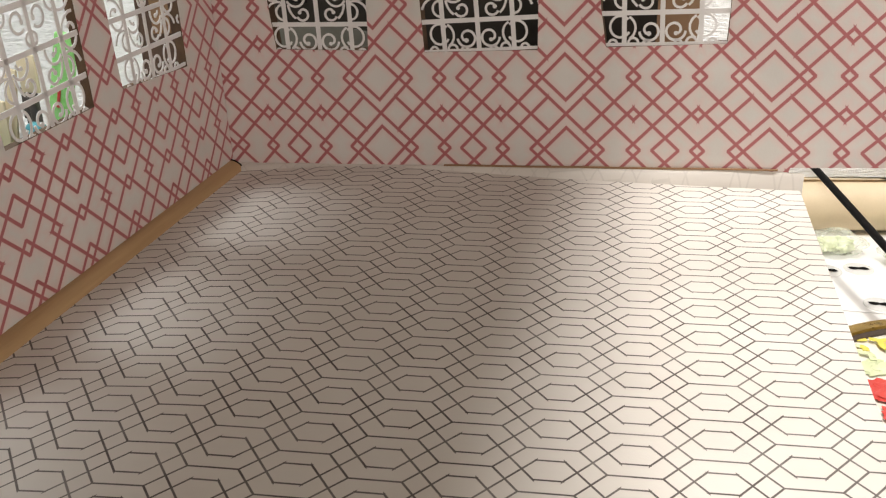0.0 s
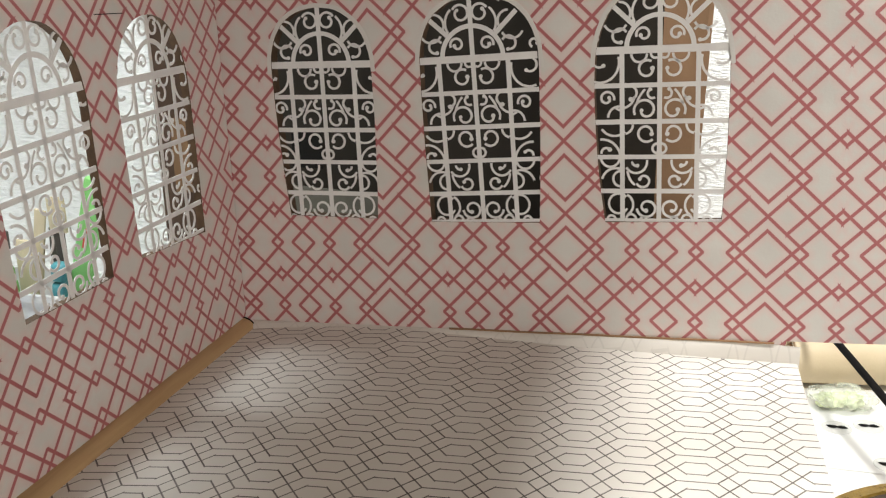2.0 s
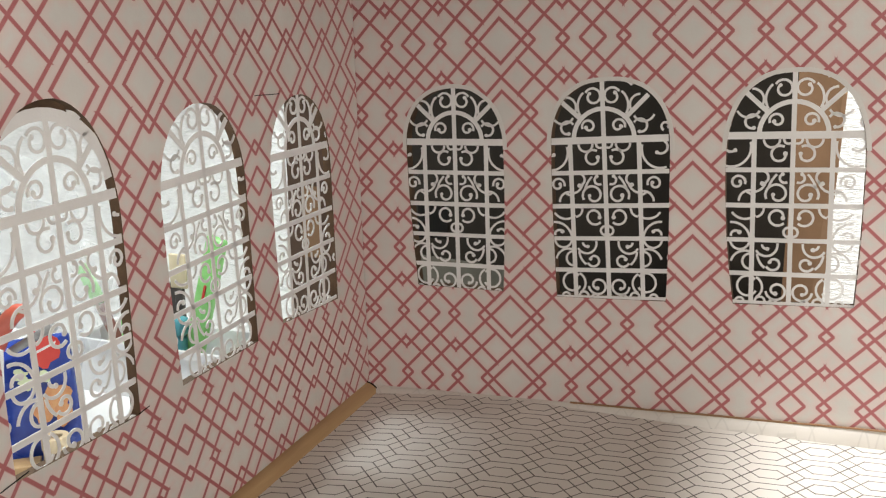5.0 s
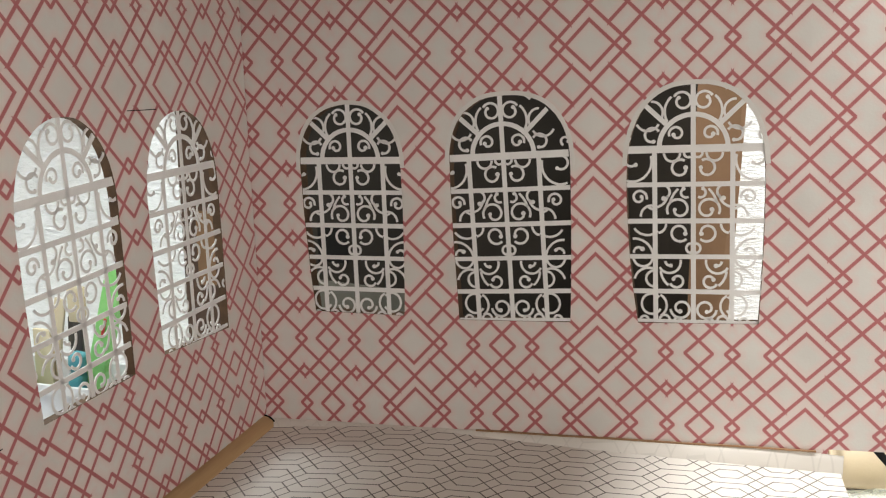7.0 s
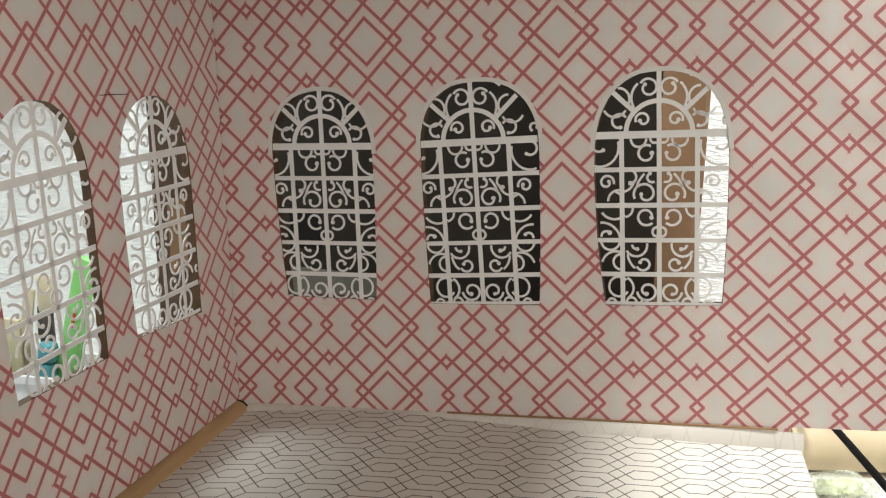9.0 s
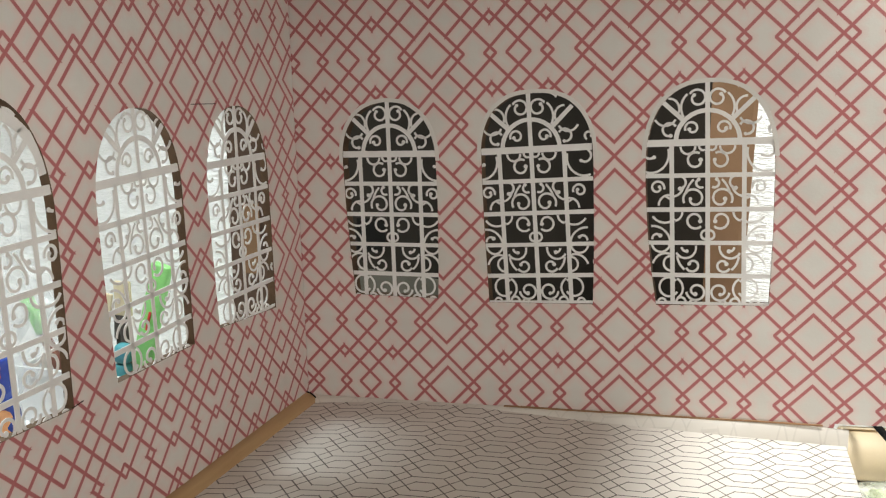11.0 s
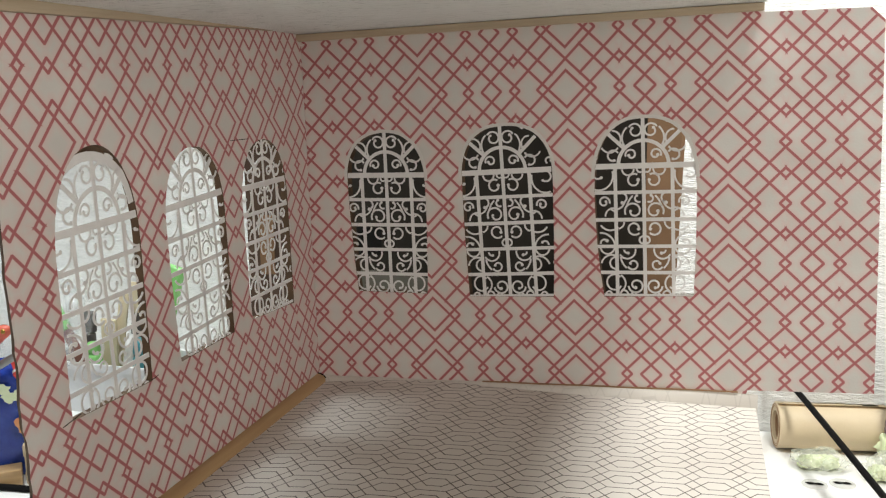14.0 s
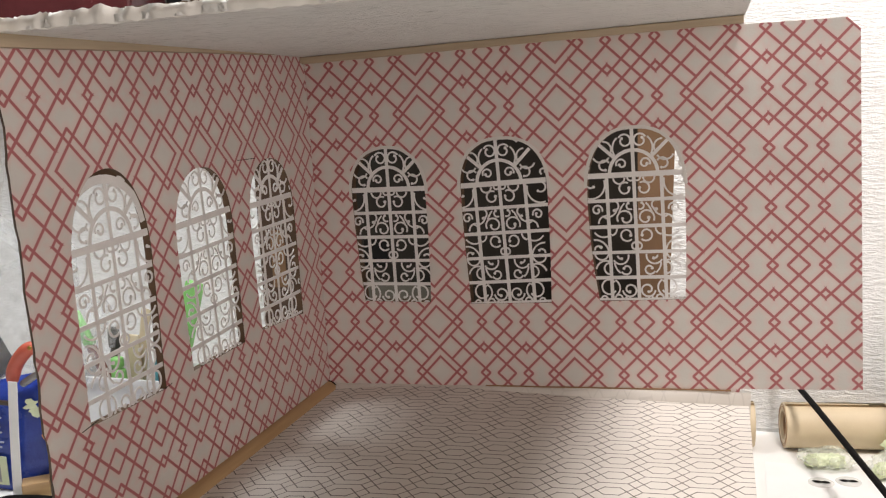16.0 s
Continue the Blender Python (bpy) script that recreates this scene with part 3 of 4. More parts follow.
def grille(name):
    """A grille 66 mm wide and 115 mm high, standing on its foot's middle; its face looks to -y."""
    w = new(name)
    w.empty_display_size = 0.02
    for z, t in ((85.2, 3.6), (68.2, 2.3), (50.4, 2.4), (32.8, 2.2), (15.4, 2.3), (0.3, 1.6)):
        part("rail", bar(-33, z, 33, z, t), WHITE_CARD, w)
    for x, top in ((-18.0, 85), (0.0, 116), (18.0, 85)):
        part("mullion", bar(x, 0, x, top, 2.3), WHITE_CARD, w)
    part("fan_arch", bow(0, 86.0, 15.8, 0, 180, 2.3, 15.4), WHITE_CARD, w)
    for s in (-1, 1):
        part("spoke", bar(s * 12.2, 96.8, s * 23.5, 107.5, 2.3), WHITE_CARD, w)
        for cx, cy, r, a, t, d, e in LOOPS:
            part("scroll", scroll(cx if s < 0 else -cx, cy, r, a if s < 0 else 180 - a, t, d if s < 0 else -d, e), WHITE_CARD, w)
        for cx, cy, r, a0, a1 in BOWS:
            part("curl", bow(cx if s < 0 else -cx, cy, r, a0 if s < 0 else 180 - a0, a1 if s < 0 else 180 - a1), WHITE_CARD, w)
    return w


master = grille("window_1")
# each sheet sits a little askew in its opening: along, up, lean, stretch across and up
spots = [BACK @ pose(x, 0.0007, z, 0, g, 0) for x, z, g in ((0.0661, 0.0590, 0.7), (0.1522, 0.0598, -1.6), (0.2425, 0.0616, -0.25))]
spots += [SIDE @ pose(x, 0.0007, z, 0, g, 0) @ Matrix.Diagonal((p, 1, q, 1)) for x, z, g, p, q in ((-0.2360, 0.0600, -1.0, 1.05, 1.05), (-0.1482, 0.0613, -2.0, 0.98, 1.03), (-0.0672, 0.0627, 0.0, 0.95, 1.0))]
for k, m in enumerate(spots):
    w = master if k == 0 else copy_thing(master, Matrix())
    w.name = f"window_{k + 1}"
    w.matrix_basis = m
    tagged(w, "arched window with white card grille of scrolls and bars", "window", "arched dollhouse windows", "structure")

for loop in WINDOWS_BACK:
    c = sum(x for x, z in loop) / len(loop)
    head = [(x, z) for x, z in loop if z > 0.138]
    bm = bmesh.new()
    ribbon(bm, [(x + (x - c) * 0.036, z + 0.0010 * max(0.0, (z - 0.138) / 0.036)) for x, z in head], 0.0022, 0.0003, -0.0004)
    tagged(part("trim_arch", bm, RIM_PAPER, m=BACK), "pale bare paper rim round the arched opening", "trim", kind="structure")
part("arch_rim", bow(-3.5, 88.0, 30.0, 6, 170, 4.3, 27.9), WHITE_CARD, bpy.data.objects["window_4"])
part("board_edge", bow(-2.0, 88.0, 34.0, 6, 175, 9.0, 33.5), BOARD, bpy.data.objects["window_4"], "brown cut board above the rim", m=pose(0, 0.0030, 0))

# ---- behind the back wall ----
DARK_THING = rest("cardboard_box", "brown cardboard box with shade-dark front behind the trellis wall", "box", (0, 0, TZ))
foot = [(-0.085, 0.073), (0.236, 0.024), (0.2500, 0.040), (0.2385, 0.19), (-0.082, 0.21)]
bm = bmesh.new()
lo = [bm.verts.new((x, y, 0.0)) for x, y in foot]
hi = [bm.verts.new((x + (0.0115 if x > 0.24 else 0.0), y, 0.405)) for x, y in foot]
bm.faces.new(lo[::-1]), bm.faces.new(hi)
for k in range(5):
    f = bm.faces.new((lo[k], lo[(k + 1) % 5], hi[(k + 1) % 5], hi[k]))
    # The two right faces take the lit copy, the rest the shaded one.
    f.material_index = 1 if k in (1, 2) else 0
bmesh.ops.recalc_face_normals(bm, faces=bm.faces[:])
# The same box cardboard made brighter, as the lamp lights its right faces.
LIT_BOX_SIDE = plain("lit_box_cardboard", (0.205, 0.115, 0.060), (0.29, 0.170, 0.092), 0.7, scale=30, fine=600)
OVERLAY_BROWN = plain("warm_brown_cardboard", (0.088, 0.050, 0.032), (0.14, 0.082, 0.052), 0.7, scale=40, fine=600)
HOLE = plain("hole_shade", (0.008, 0.007, 0.006), (0.013, 0.011, 0.009), 0.9, scale=60)
part("body", bm, [SHADED_BOARD, LIT_BOX_SIDE], DARK_THING)
# Overlay added so the left end of the front shows a warmer brown.
part("front_overlay", plate([[(0.0, 0.0), (0.085, 0.0), (0.085, 0.398), (0.0, 0.404)]], 0.0015), [OVERLAY_BROWN, OVERLAY_BROWN], DARK_THING, "warm brown overlay added on the box front", m=pose(-0.086, 0.0705, 0.0004, 0, 0, -8.7))
# Flat plate on the uncut board; the hole's inner shade is its colour.
part("hole_patch", plate([[(0.0, 0.0), (0.021, 0.0005), (0.021, 0.022), (0.0, 0.0215)]], 0.0004), [HOLE, HOLE], DARK_THING, "dark patch painted as a hole", m=pose(0.016, 0.0567, 0.248, 0, 0, -8.7))
part("tape", plate([[(0.0, 0.0), (0.014, 0.001), (0.014, 0.050), (0.0, 0.049)]], 0.0004), [TAN, TAN], DARK_THING, "orange-brown paper tape", m=pose(-0.074, 0.0676, 0.225, 0, 0, -8.7))
part("flap", block(-0.080, 0.235, 0.075, 0.20, 0.405, 0.408), SHADED_BOARD, DARK_THING)

GREY_CARD = plain("grey_green_card", (0.15, 0.145, 0.115), (0.24, 0.23, 0.19), 0.5, scale=60, fine=500)
scrap = rest("grey_card", "dull grey-green card standing before the brown box", "card", (0.048, 0.034, TZ), turn=(-4, 0, -7))
part("sheet", plate([[(-0.034, 0.0), (0.026, 0.0), (0.026, 0.2345), (0.010, 0.2365), (-0.034, 0.2375)]], 0.0012), [GREY_CARD, GREY_CARD], scrap)

# ---- on the table, by the open side ----
roll = rest("paper_roll", "roll of plain brown kraft paper lying by the wall", "paper roll", (0.349, 0.3635, TZ + 0.0236), turn=(0, 90, 9))
smooth(part("wound_paper", lathe([(0.0150, 0.0), (0.0228, 0.0), (0.0235, 0.0008), (0.0235, 0.1062), (0.0228, 0.107), (0.0150, 0.107), (0.0150, 0.0)], 40), KRAFT, roll))
smooth(part("core", lathe([(0.0125, 0.003), (0.0148, 0.003), (0.0148, 0.104), (0.0125, 0.104), (0.0125, 0.003)], 32), TAN, roll, "brown cardboard core"))
for r0, r1 in ((0.0190, 0.0196), (0.0212, 0.0217)):
    part("winding", lathe([(r0, -0.0004), (r1, -0.0004), (r1, 0.002), (r0, 0.002), (r0, -0.0004)], 36), TAN, roll, "edge of the wound layers")
bm = bmesh.new()
rows = [[bm.verts.new((r * math.cos(a), r * math.sin(a), z)) for z in (0.0004, 0.1066)] for r, a in [(0.0239, radians(150 + 4 * k)) for k in range(10)] + [(0.0262, radians(194))]]
for p, q in zip(rows, rows[1:]):
    bm.faces.new((p[0], q[0], q[1], p[1]))
bmesh.ops.solidify(bm, geom=bm.faces[:], thickness=0.0003)
part("loose_edge", bm, KRAFT, roll)
copy_thing(roll, pose(0.2135, 0.3500, TZ + 0.0236, 0, 90, 5))

cable = rest("power_cable", "thick black power cable running down across the table", "cable", (0, 0, 0))
smooth(part("cord", tube(curve_pts([(0.340, 0.402, -0.088), (0.375, 0.298, -0.103), (0.404, 0.203, -0.115), (0.433, 0.108, -0.127), (0.470, 0.0, -0.145), (0.53, -0.12, -0.168), (0.60, -0.30, -0.168)], 60), 0.0029), BLACK, cable))

sheet_ob = rest("printed_sheet", "white paper sheet with small black eye marks", "paper", (0.421, 0.267, TZ + 0.0003))
part("sheet", block(-0.09, 0.09, -0.058, 0.050, 0, 0.0004), plain("bright_paper", (0.82, 0.82, 0.81), (0.88, 0.88, 0.87), 0.5, scale=30), sheet_ob)
EYE_FILM = plain("clear_sticker", (0.62, 0.62, 0.60), (0.74, 0.74, 0.72), 0.2, scale=80)
for x, y, a in ((-0.040, 0.010, -12), (-0.015, 0.018, -8), (-0.009, -0.044, -14)):
    eye = part("sticker", lathe([(0, 0.0003), (0.0112, 0.0003), (0.0118, 0.0)], 28), EYE_FILM, sheet_ob, "round clear sticker", m=pose(x, y, 0.0005))
    bm = bmesh.new()
    n = 16
    ribbon(bm, [((-0.0078 + 0.0156 * k / n), 0.0011 * math.sin(-(k / n - 0.5) * 5.0)) for k in range(n + 1)], 0.0056, 0.0002)
    for v in bm.verts:
        u = v.co.x / 0.0080
        mid = 0.0011 * math.sin(-u * 2.5)
        v.co.z = mid + (v.co.z - mid) * max(0.08, 1.25 * (abs(u) ** 0.6) * (1 - abs(u) ** 3) + 0.30 * (1 - abs(u)))
    bmesh.ops.rotate(bm, verts=bm.verts[:], cent=(0, 0, 0), matrix=Matrix.Rotation(radians(90), 3, "X"))
    part("mark", bm, BLACK, eye, m=pose(0, 0, 0.0008, 0, 0, a))

def crumple(rx, ry, rz, seed, amount=0.35, freq=2.2):
    bm = bmesh.new()
    bmesh.ops.create_icosphere(bm, subdivisions=4, radius=1)
    for v in bm.verts:
        d = v.co.normalized()
        k = 1 + amount * noise.noise(d * freq + Vector((seed, 0, 0))) + 0.12 * abs(noise.noise(d * 6 + Vector((seed, 4, 0))))
        v.co = Vector((d.x * rx * k, d.y * ry * k, max(-0.98, d.z) * rz * k))
    low = min(v.co.z for v in bm.verts)
    for v in bm.verts:
        v.co.z -= low
    return bm


GOLD = plain("gold_foil", (0.20, 0.12, 0.025), (0.50, 0.33, 0.08), 0.3, metal=0.8, scale=160, fine=900, relief=0.4)
GREENISH = plain("pale_green_glaze", (0.58, 0.66, 0.36), (0.76, 0.81, 0.58), 0.3, scale=60)
YELLOW = plain("yellow_print", (0.70, 0.58, 0.06), (0.80, 0.72, 0.16), 0.4)
RED = plain("red_plastic", (0.55, 0.035, 0.03), (0.68, 0.07, 0.05), 0.35)
CREAM = plain("cream_card", (0.78, 0.74, 0.64), (0.85, 0.82, 0.74), 0.4)
BROWN_RED_DARK = plain("dark_brown_print", (0.03, 0.018, 0.012), (0.07, 0.04, 0.02), 0.4)
tray = rest("gift_tin", "round tin lid with gold rim and floral print", "tin", (0.455, 0.068, TZ))
smooth(part("lid", lathe([(0, 0), (0.121, 0), (0.122, 0.008), (0.112, 0.009), (0.110, 0.006), (0, 0.006)], 64), CREAM, tray))
part("inner_ring", lathe([(0.1092, 0.0062), (0.1124, 0.0062), (0.1124, 0.0094), (0.1092, 0.0080), (0.1092, 0.0062)], 64), BROWN_RED_DARK, tray, "dark line inside the rim")
smooth(part("rim", lathe([(0.1125, 0.0085), (0.1225, 0.0080), (0.1235, 0.0100), (0.1135, 0.0112), (0.1125, 0.0085)], 64), GOLD, tray, "gold foil rim"))
leaf = random.Random(3)
for k in range(12):
    bm = bmesh.new()
    ribbon(bm, [(0.007 * (j / 8 - 0.5) * 2, 0.0025 * math.sin(j * 0.7 + k)) for j in range(9)], 0.0045, 0.0003)
    bmesh.ops.rotate(bm, verts=bm.verts[:], cent=(0, 0, 0), matrix=Matrix.Rotation(radians(90), 3, "X"))
    part("petal", bm, (YELLOW, GREENISH, GREENISH)[k % 3], tray, m=pose(leaf.uniform(-0.085, -0.025), leaf.uniform(0.062, 0.088), 0.0066 + 0.0002 * k, 0, 0, leaf.uniform(0, 360)))
for x, y in ((-0.060, 0.020), (-0.034, 0.036), (-0.052, -0.008)):
    part("flower", crumple(0.015, 0.013, 0.0012, 31 + x * 90, 0.5, 2.6), RED, tray, "red printed flower", m=pose(x, y, 0.0062))


for x, y, r in ((-0.064, 0.049, 0.011), (-0.078, 0.066, 0.007), (-0.046, 0.060, 0.009)):
    part("leaf_print", crumple(r, r * 0.7, 0.0008, r * 900, 0.6, 2.4), GREENISH, tray, "pale green printed leaf", m=pose(x, y, 0.0062, 0, 0, 40))

FILM = film("clear_green_film", (0.84, 0.88, 0.76), 0.28)
CLEAR = film("clear_film", (0.80, 0.83, 0.83), 0.16)
for x, y, r, d, z, k in ((0.389, 0.316, 0.025, 0.017, 0.010, 1), (0.445, 0.300, 0.019, 0.015, 0.012, 9), (0.470, 0.318, 0.026, 0.017, 0.017, 14)):
    bag = rest("plastic_bag", "small crumpled clear bag with pale green scraps", "bag", (x, y, TZ), group="crumpled bags")
    smooth(part("film", crumple(r, d, z, k), FILM, bag), 60)
    for j in range(3):
        smooth(part("scrap", crumple(r * 0.36, d * 0.5, z * 0.6, k + 3 + j), GREENISH, bag, m=pose((j - 1.2) * r * 0.42, 0.002 * (j - 1), 0.001, 0, 0, 40 * j)), 60)

GLITTER = plain("mauve_glitter", (0.10, 0.065, 0.068), (0.21, 0.155, 0.16), 0.4, metal=0.2, scale=300, fine=1500, relief=0.6)
jar = rest("glitter_jar", "small mauve glitter jar with white screw cap", "jar", (0.4665, 0.345, TZ + 0.031))
smooth(part("body", lathe([(0, 0), (0.0165, 0), (0.018, 0.002), (0.018, 0.006), (0.0172, 0.007), (0.018, 0.008), (0.018, 0.012), (0.0165, 0.015), (0.0165, 0.046), (0.018, 0.050), (0.018, 0.054), (0.0172, 0.055), (0.018, 0.056), (0.018, 0.061), (0.016, 0.064), (0, 0.064)], 32), GLITTER, jar))
smooth(part("cap", lathe([(0, 0.0645), (0.0168, 0.0645), (0.0172, 0.068), (0.0168, 0.072), (0.0168, 0.100), (0.0155, 0.103), (0, 0.103)], 32), WHITE_CARD, jar, "white plastic screw cap"))
lump = rest("green_bundle", "crumpled pale green bundle under the glitter jar", "bundle", (0.470, 0.346, TZ))
smooth(part("bundle", crumple(0.026, 0.020, 0.0165, 44, 0.25, 2.2), GREENISH, lump), 60)
PINK = plain("pink_card", (0.62, 0.24, 0.22), (0.72, 0.34, 0.31), 0.45)
chip = rest("pink_disc", "flat round pink card disc lying on the table", "disc", (0.476, 0.270, TZ + 0.0008))
smooth(part("disc", lathe([(0, 0.0), (0.019, 0.0), (0.0197, 0.0008), (0.019, 0.0018), (0, 0.0018)], 36), PINK, chip))

# ---- on the table, beyond the side wall ----
BLUE = plain("blue_printed_film", (0.010, 0.022, 0.20), (0.035, 0.085, 0.42), 0.25, scale=40, fine=300, relief=0.4)
ORANGE = plain("orange_print", (0.52, 0.17, 0.06), (0.72, 0.42, 0.20), 0.35, scale=130)
PALE_GREEN = plain("pale_green_label", (0.58, 0.66, 0.42), (0.70, 0.76, 0.54), 0.45)
TEXT_BLUE = plain("pale_blue_print", (0.42, 0.46, 0.62), (0.55, 0.58, 0.72), 0.5)
GREY_BAND = plain("grey_plastic", (0.20, 0.20, 0.20), (0.38, 0.38, 0.38), 0.3)
pack = rest("snack_pack", "blue printed pouch standing open with red and orange pictures", "pouch", (-0.400, 0.110, TZ))
bm = bmesh.new()
foot = [(-0.100, -0.030), (0.016, -0.030), (0.066, 0.0107), (0.056, 0.037), (-0.100, 0.040)]
tops = [0.094, 0.097, 0.128, 0.120, 0.092]
lo = [bm.verts.new((x, y, 0.0)) for x, y in foot]
ridge = [-0.024, -0.024, 0.0085, 0.0160, -0.0165]
hi = [bm.verts.new((x * 0.99, y, h)) for (x, _), y, h in zip(foot, ridge, tops)]
bm.faces.new(lo[::-1]), bm.faces.new(hi)
for k in range(5):
    bm.faces.new((lo[k], lo[(k + 1) % 5], hi[(k + 1) % 5], hi[k]))
bmesh.ops.bevel(bm, geom=bm.edges[:], offset=0.004, segments=3, affect="EDGES", profile=0.5)
bmesh.ops.subdivide_edges(bm, edges=bm.edges[:], cuts=4, use_grid_fill=True)
bmesh.ops.recalc_face_normals(bm, faces=bm.faces[:])
for v in bm.verts:
    v.co += 0.0016 * noise.noise_vector(v.co * 42) * min(1.0, v.co.z / 0.02)
smooth(part("pouch", bm, BLUE, pack), 60)
part("top_seam", block(-0.094, 0.015, -0.0302, -0.0262, 0.0915, 0.0960, 0.0008), BROWN_RED_DARK, pack, "dark brown sealed seam")
part("barcode_panel", block(-0.070, 0.006, -0.0327, -0.0315, 0.008, 0.038), PALE_GREEN, pack, "pale green barcode panel")
for k, (x, w) in enumerate(((-0.028, 0.0022), (-0.021, 0.0012), (-0.016, 0.003), (-0.009, 0.0012), (-0.004, 0.002))):
    part("bar", block(x, x + w, -0.0331, -0.0327, 0.011, 0.035), WHITE_CARD if k % 2 else GREY_BAND, pack)
for k in range(8):
    part("text_line", block(-0.070, 0.002 + 0.004 * math.sin(k * 2.3), -0.0318, -0.0311, 0.047 + 0.0052 * k, 0.0487 + 0.0052 * k), TEXT_BLUE, pack)


def blob(rx, ry, seed, wild=0.35):
    """A flat patch with an uneven outline."""
    bm = bmesh.new()
    pts = []
    for k in range(22):
        a = 2 * math.pi * k / 22
        q = 1 + wild * noise.noise((math.cos(a) * 1.4 + seed, math.sin(a) * 1.4, 0.0))
        pts.append((rx * q * math.cos(a), ry * q * math.sin(a)))
    return plate([pts], 0.0006)


def on_face(along, z, out=0.0040):
    """On the pouch's turned front: metres from its left edge, height."""
    return pose(0.016 + 0.776 * along + 0.631 * out, -0.030 + 0.03 * z + 0.631 * along - 0.776 * out, z, 0, 0, 39.1)


part("logo", blob(0.013, 0.015, 1, 0.45), [RED, RED], pack, "round red emblem", m=on_face(0.038, 0.112))
part("logo_band", plate([[(-0.011, -0.006), (0.010, 0.004), (0.011, 0.0066), (-0.010, -0.0030)]], 0.0006), [WHITE_CARD, WHITE_CARD], pack, m=on_face(0.038, 0.112, 0.0048))
for k, (u, z, rx, ry) in enumerate(((0.046, 0.066, 0.011, 0.016), (0.050, 0.052, 0.007, 0.011), (0.034, 0.054, 0.007, 0.010))):
    part("picture", blob(rx, ry, k + 5, 0.45), [ORANGE, ORANGE], pack, "orange food picture", m=on_face(u, z, 0.0040 + 0.0005 * k))
for k, (u, z) in enumerate(((0.024, 0.082), (0.036, 0.086), (0.018, 0.090))):
    part("leaf_picture", blob(0.007, 0.005, k + 15, 0.8), [PALE_GREEN, PALE_GREEN], pack, m=on_face(u, z, 0.0046))
strap = rest("white_strap", "narrow white plastic strap standing before the pouch", "strap", (-0.378, 0.071, TZ))
bm = block(-0.0055, 0.0055, -0.0006, 0.0006, 0, 0.119, 0.0004)
bmesh.ops.subdivide_edges(bm, edges=bm.edges[:], cuts=5, use_grid_fill=True)
for v in bm.verts:
    v.co.x += 0.006 * (v.co.z / 0.119) ** 1.5
    v.co.y += 0.005 * (v.co.z / 0.119)
part("band", bm, WHITE_CARD, strap)
STEEL_DARK = plain("charcoal_plastic", (0.012, 0.012, 0.013), (0.05, 0.05, 0.055), 0.35)
PLIER_RED = plain("orange_red_plastic", (0.46, 0.075, 0.045), (0.60, 0.13, 0.08), 0.42)
pliers = rest("pliers", "red-handled pliers lying tilted on the pouch", "pliers", (-0.363, 0.086, -0.064))
smooth(part("handle", tube(curve_pts([(-0.020, 0, 0.000), (-0.012, -0.002, 0.022), (0.004, -0.003, 0.040), (0.020, -0.002, 0.048)], 24), [max(0.002, 0.0072 * (1 - abs(k / 12 - 1) ** 5)) for k in range(25)], 14), PLIER_RED, pliers, "orange-red plastic handle"))
smooth(part("jaw", tube(curve_pts([(-0.010, 0.004, 0.004), (0.014, 0.004, 0.018), (0.040, 0.004, 0.032)], 12), 0.0038, 10), GREY_BAND, pliers, "dark steel jaw"))
smooth(part("rivet", lathe([(0, 0.001), (0.002, 0.0008), (0.0025, 0)], 12), GOLD, pliers, m=pose(0.018, -0.0115, 0.047, 90, 0, 0)))
sack = rest("clear_bag", "crumpled clear plastic bag with dark striped contents", "bag", (-0.440, 0.150, TZ))
smooth(part("film", crumple(0.105, 0.042, 0.118, 21, 0.45, 3.4), CLEAR, sack), 60)
smooth(part("contents", block(-0.022, 0.022, -0.012, 0.012, 0.105, 0.25, 0.006, 3), STEEL_DARK, sack, "dark grey striped contents", m=pose(0.062, -0.030, 0.012, 0, -30, 0)))
for k in range(4):
    part("stripe", block(-0.0225, 0.0225, -0.0128, -0.0121, 0.140 + 0.019 * k, 0.1455 + 0.019 * k), WHITE_CARD, sack, m=pose(0.062, -0.030, 0.012, 0, -30, 0))
bottle = rest("thread_spool", "cream cardboard thread spool standing on end", "spool", (-0.337, 0.092, TZ))
smooth(part("tube", lathe([(0.0055, 0.0), (0.0100, 0.0), (0.0108, 0.002), (0.0116, 0.010), (0.0106, 0.012), (0.0106, 0.027), (0.0116, 0.029), (0.0116, 0.038), (0.0110, 0.040), (0.0064, 0.040), (0.0055, 0.039), (0.0055, 0.0)], 32), KRAFT, bottle))
plank = rest("wooden_block", "small tan wooden block lying on the table", "block", (-0.3625, 0.0805, TZ), turn=(0, 0, 39))
part("body", block(-0.013, 0.013, -0.010, 0.010, 0.0, 0.016, 0.001), WOOD, plank)
cord = rest("black_cord", "black cord lying across the table by the pouch", "cable", (0, 0, 0))
smooth(part("cord", tube(curve_pts([(-0.75, -0.02, TZ + 0.0032), (-0.50, 0.010, TZ + 0.0032), (-0.40, 0.046, TZ + 0.0032), (-0.376, 0.062, TZ + 0.0032), (-0.339, 0.069, TZ + 0.0032), (-0.305, 0.068, TZ + 0.0032), (-0.25, 0.045, TZ + 0.0032)], 50), 0.0032), BLACK, cord))

# the white tool box and its tools
LIME = plain("lime_plastic", (0.20, 0.56, 0.14), (0.34, 0.70, 0.25), 0.3)
CYAN = plain("turquoise_plastic", (0.06, 0.28, 0.34), (0.12, 0.38, 0.42), 0.3)
BONE = plain("bone_wood", (0.60, 0.50, 0.32), (0.72, 0.62, 0.44), 0.5, stretch=(1, 1, 0.2))
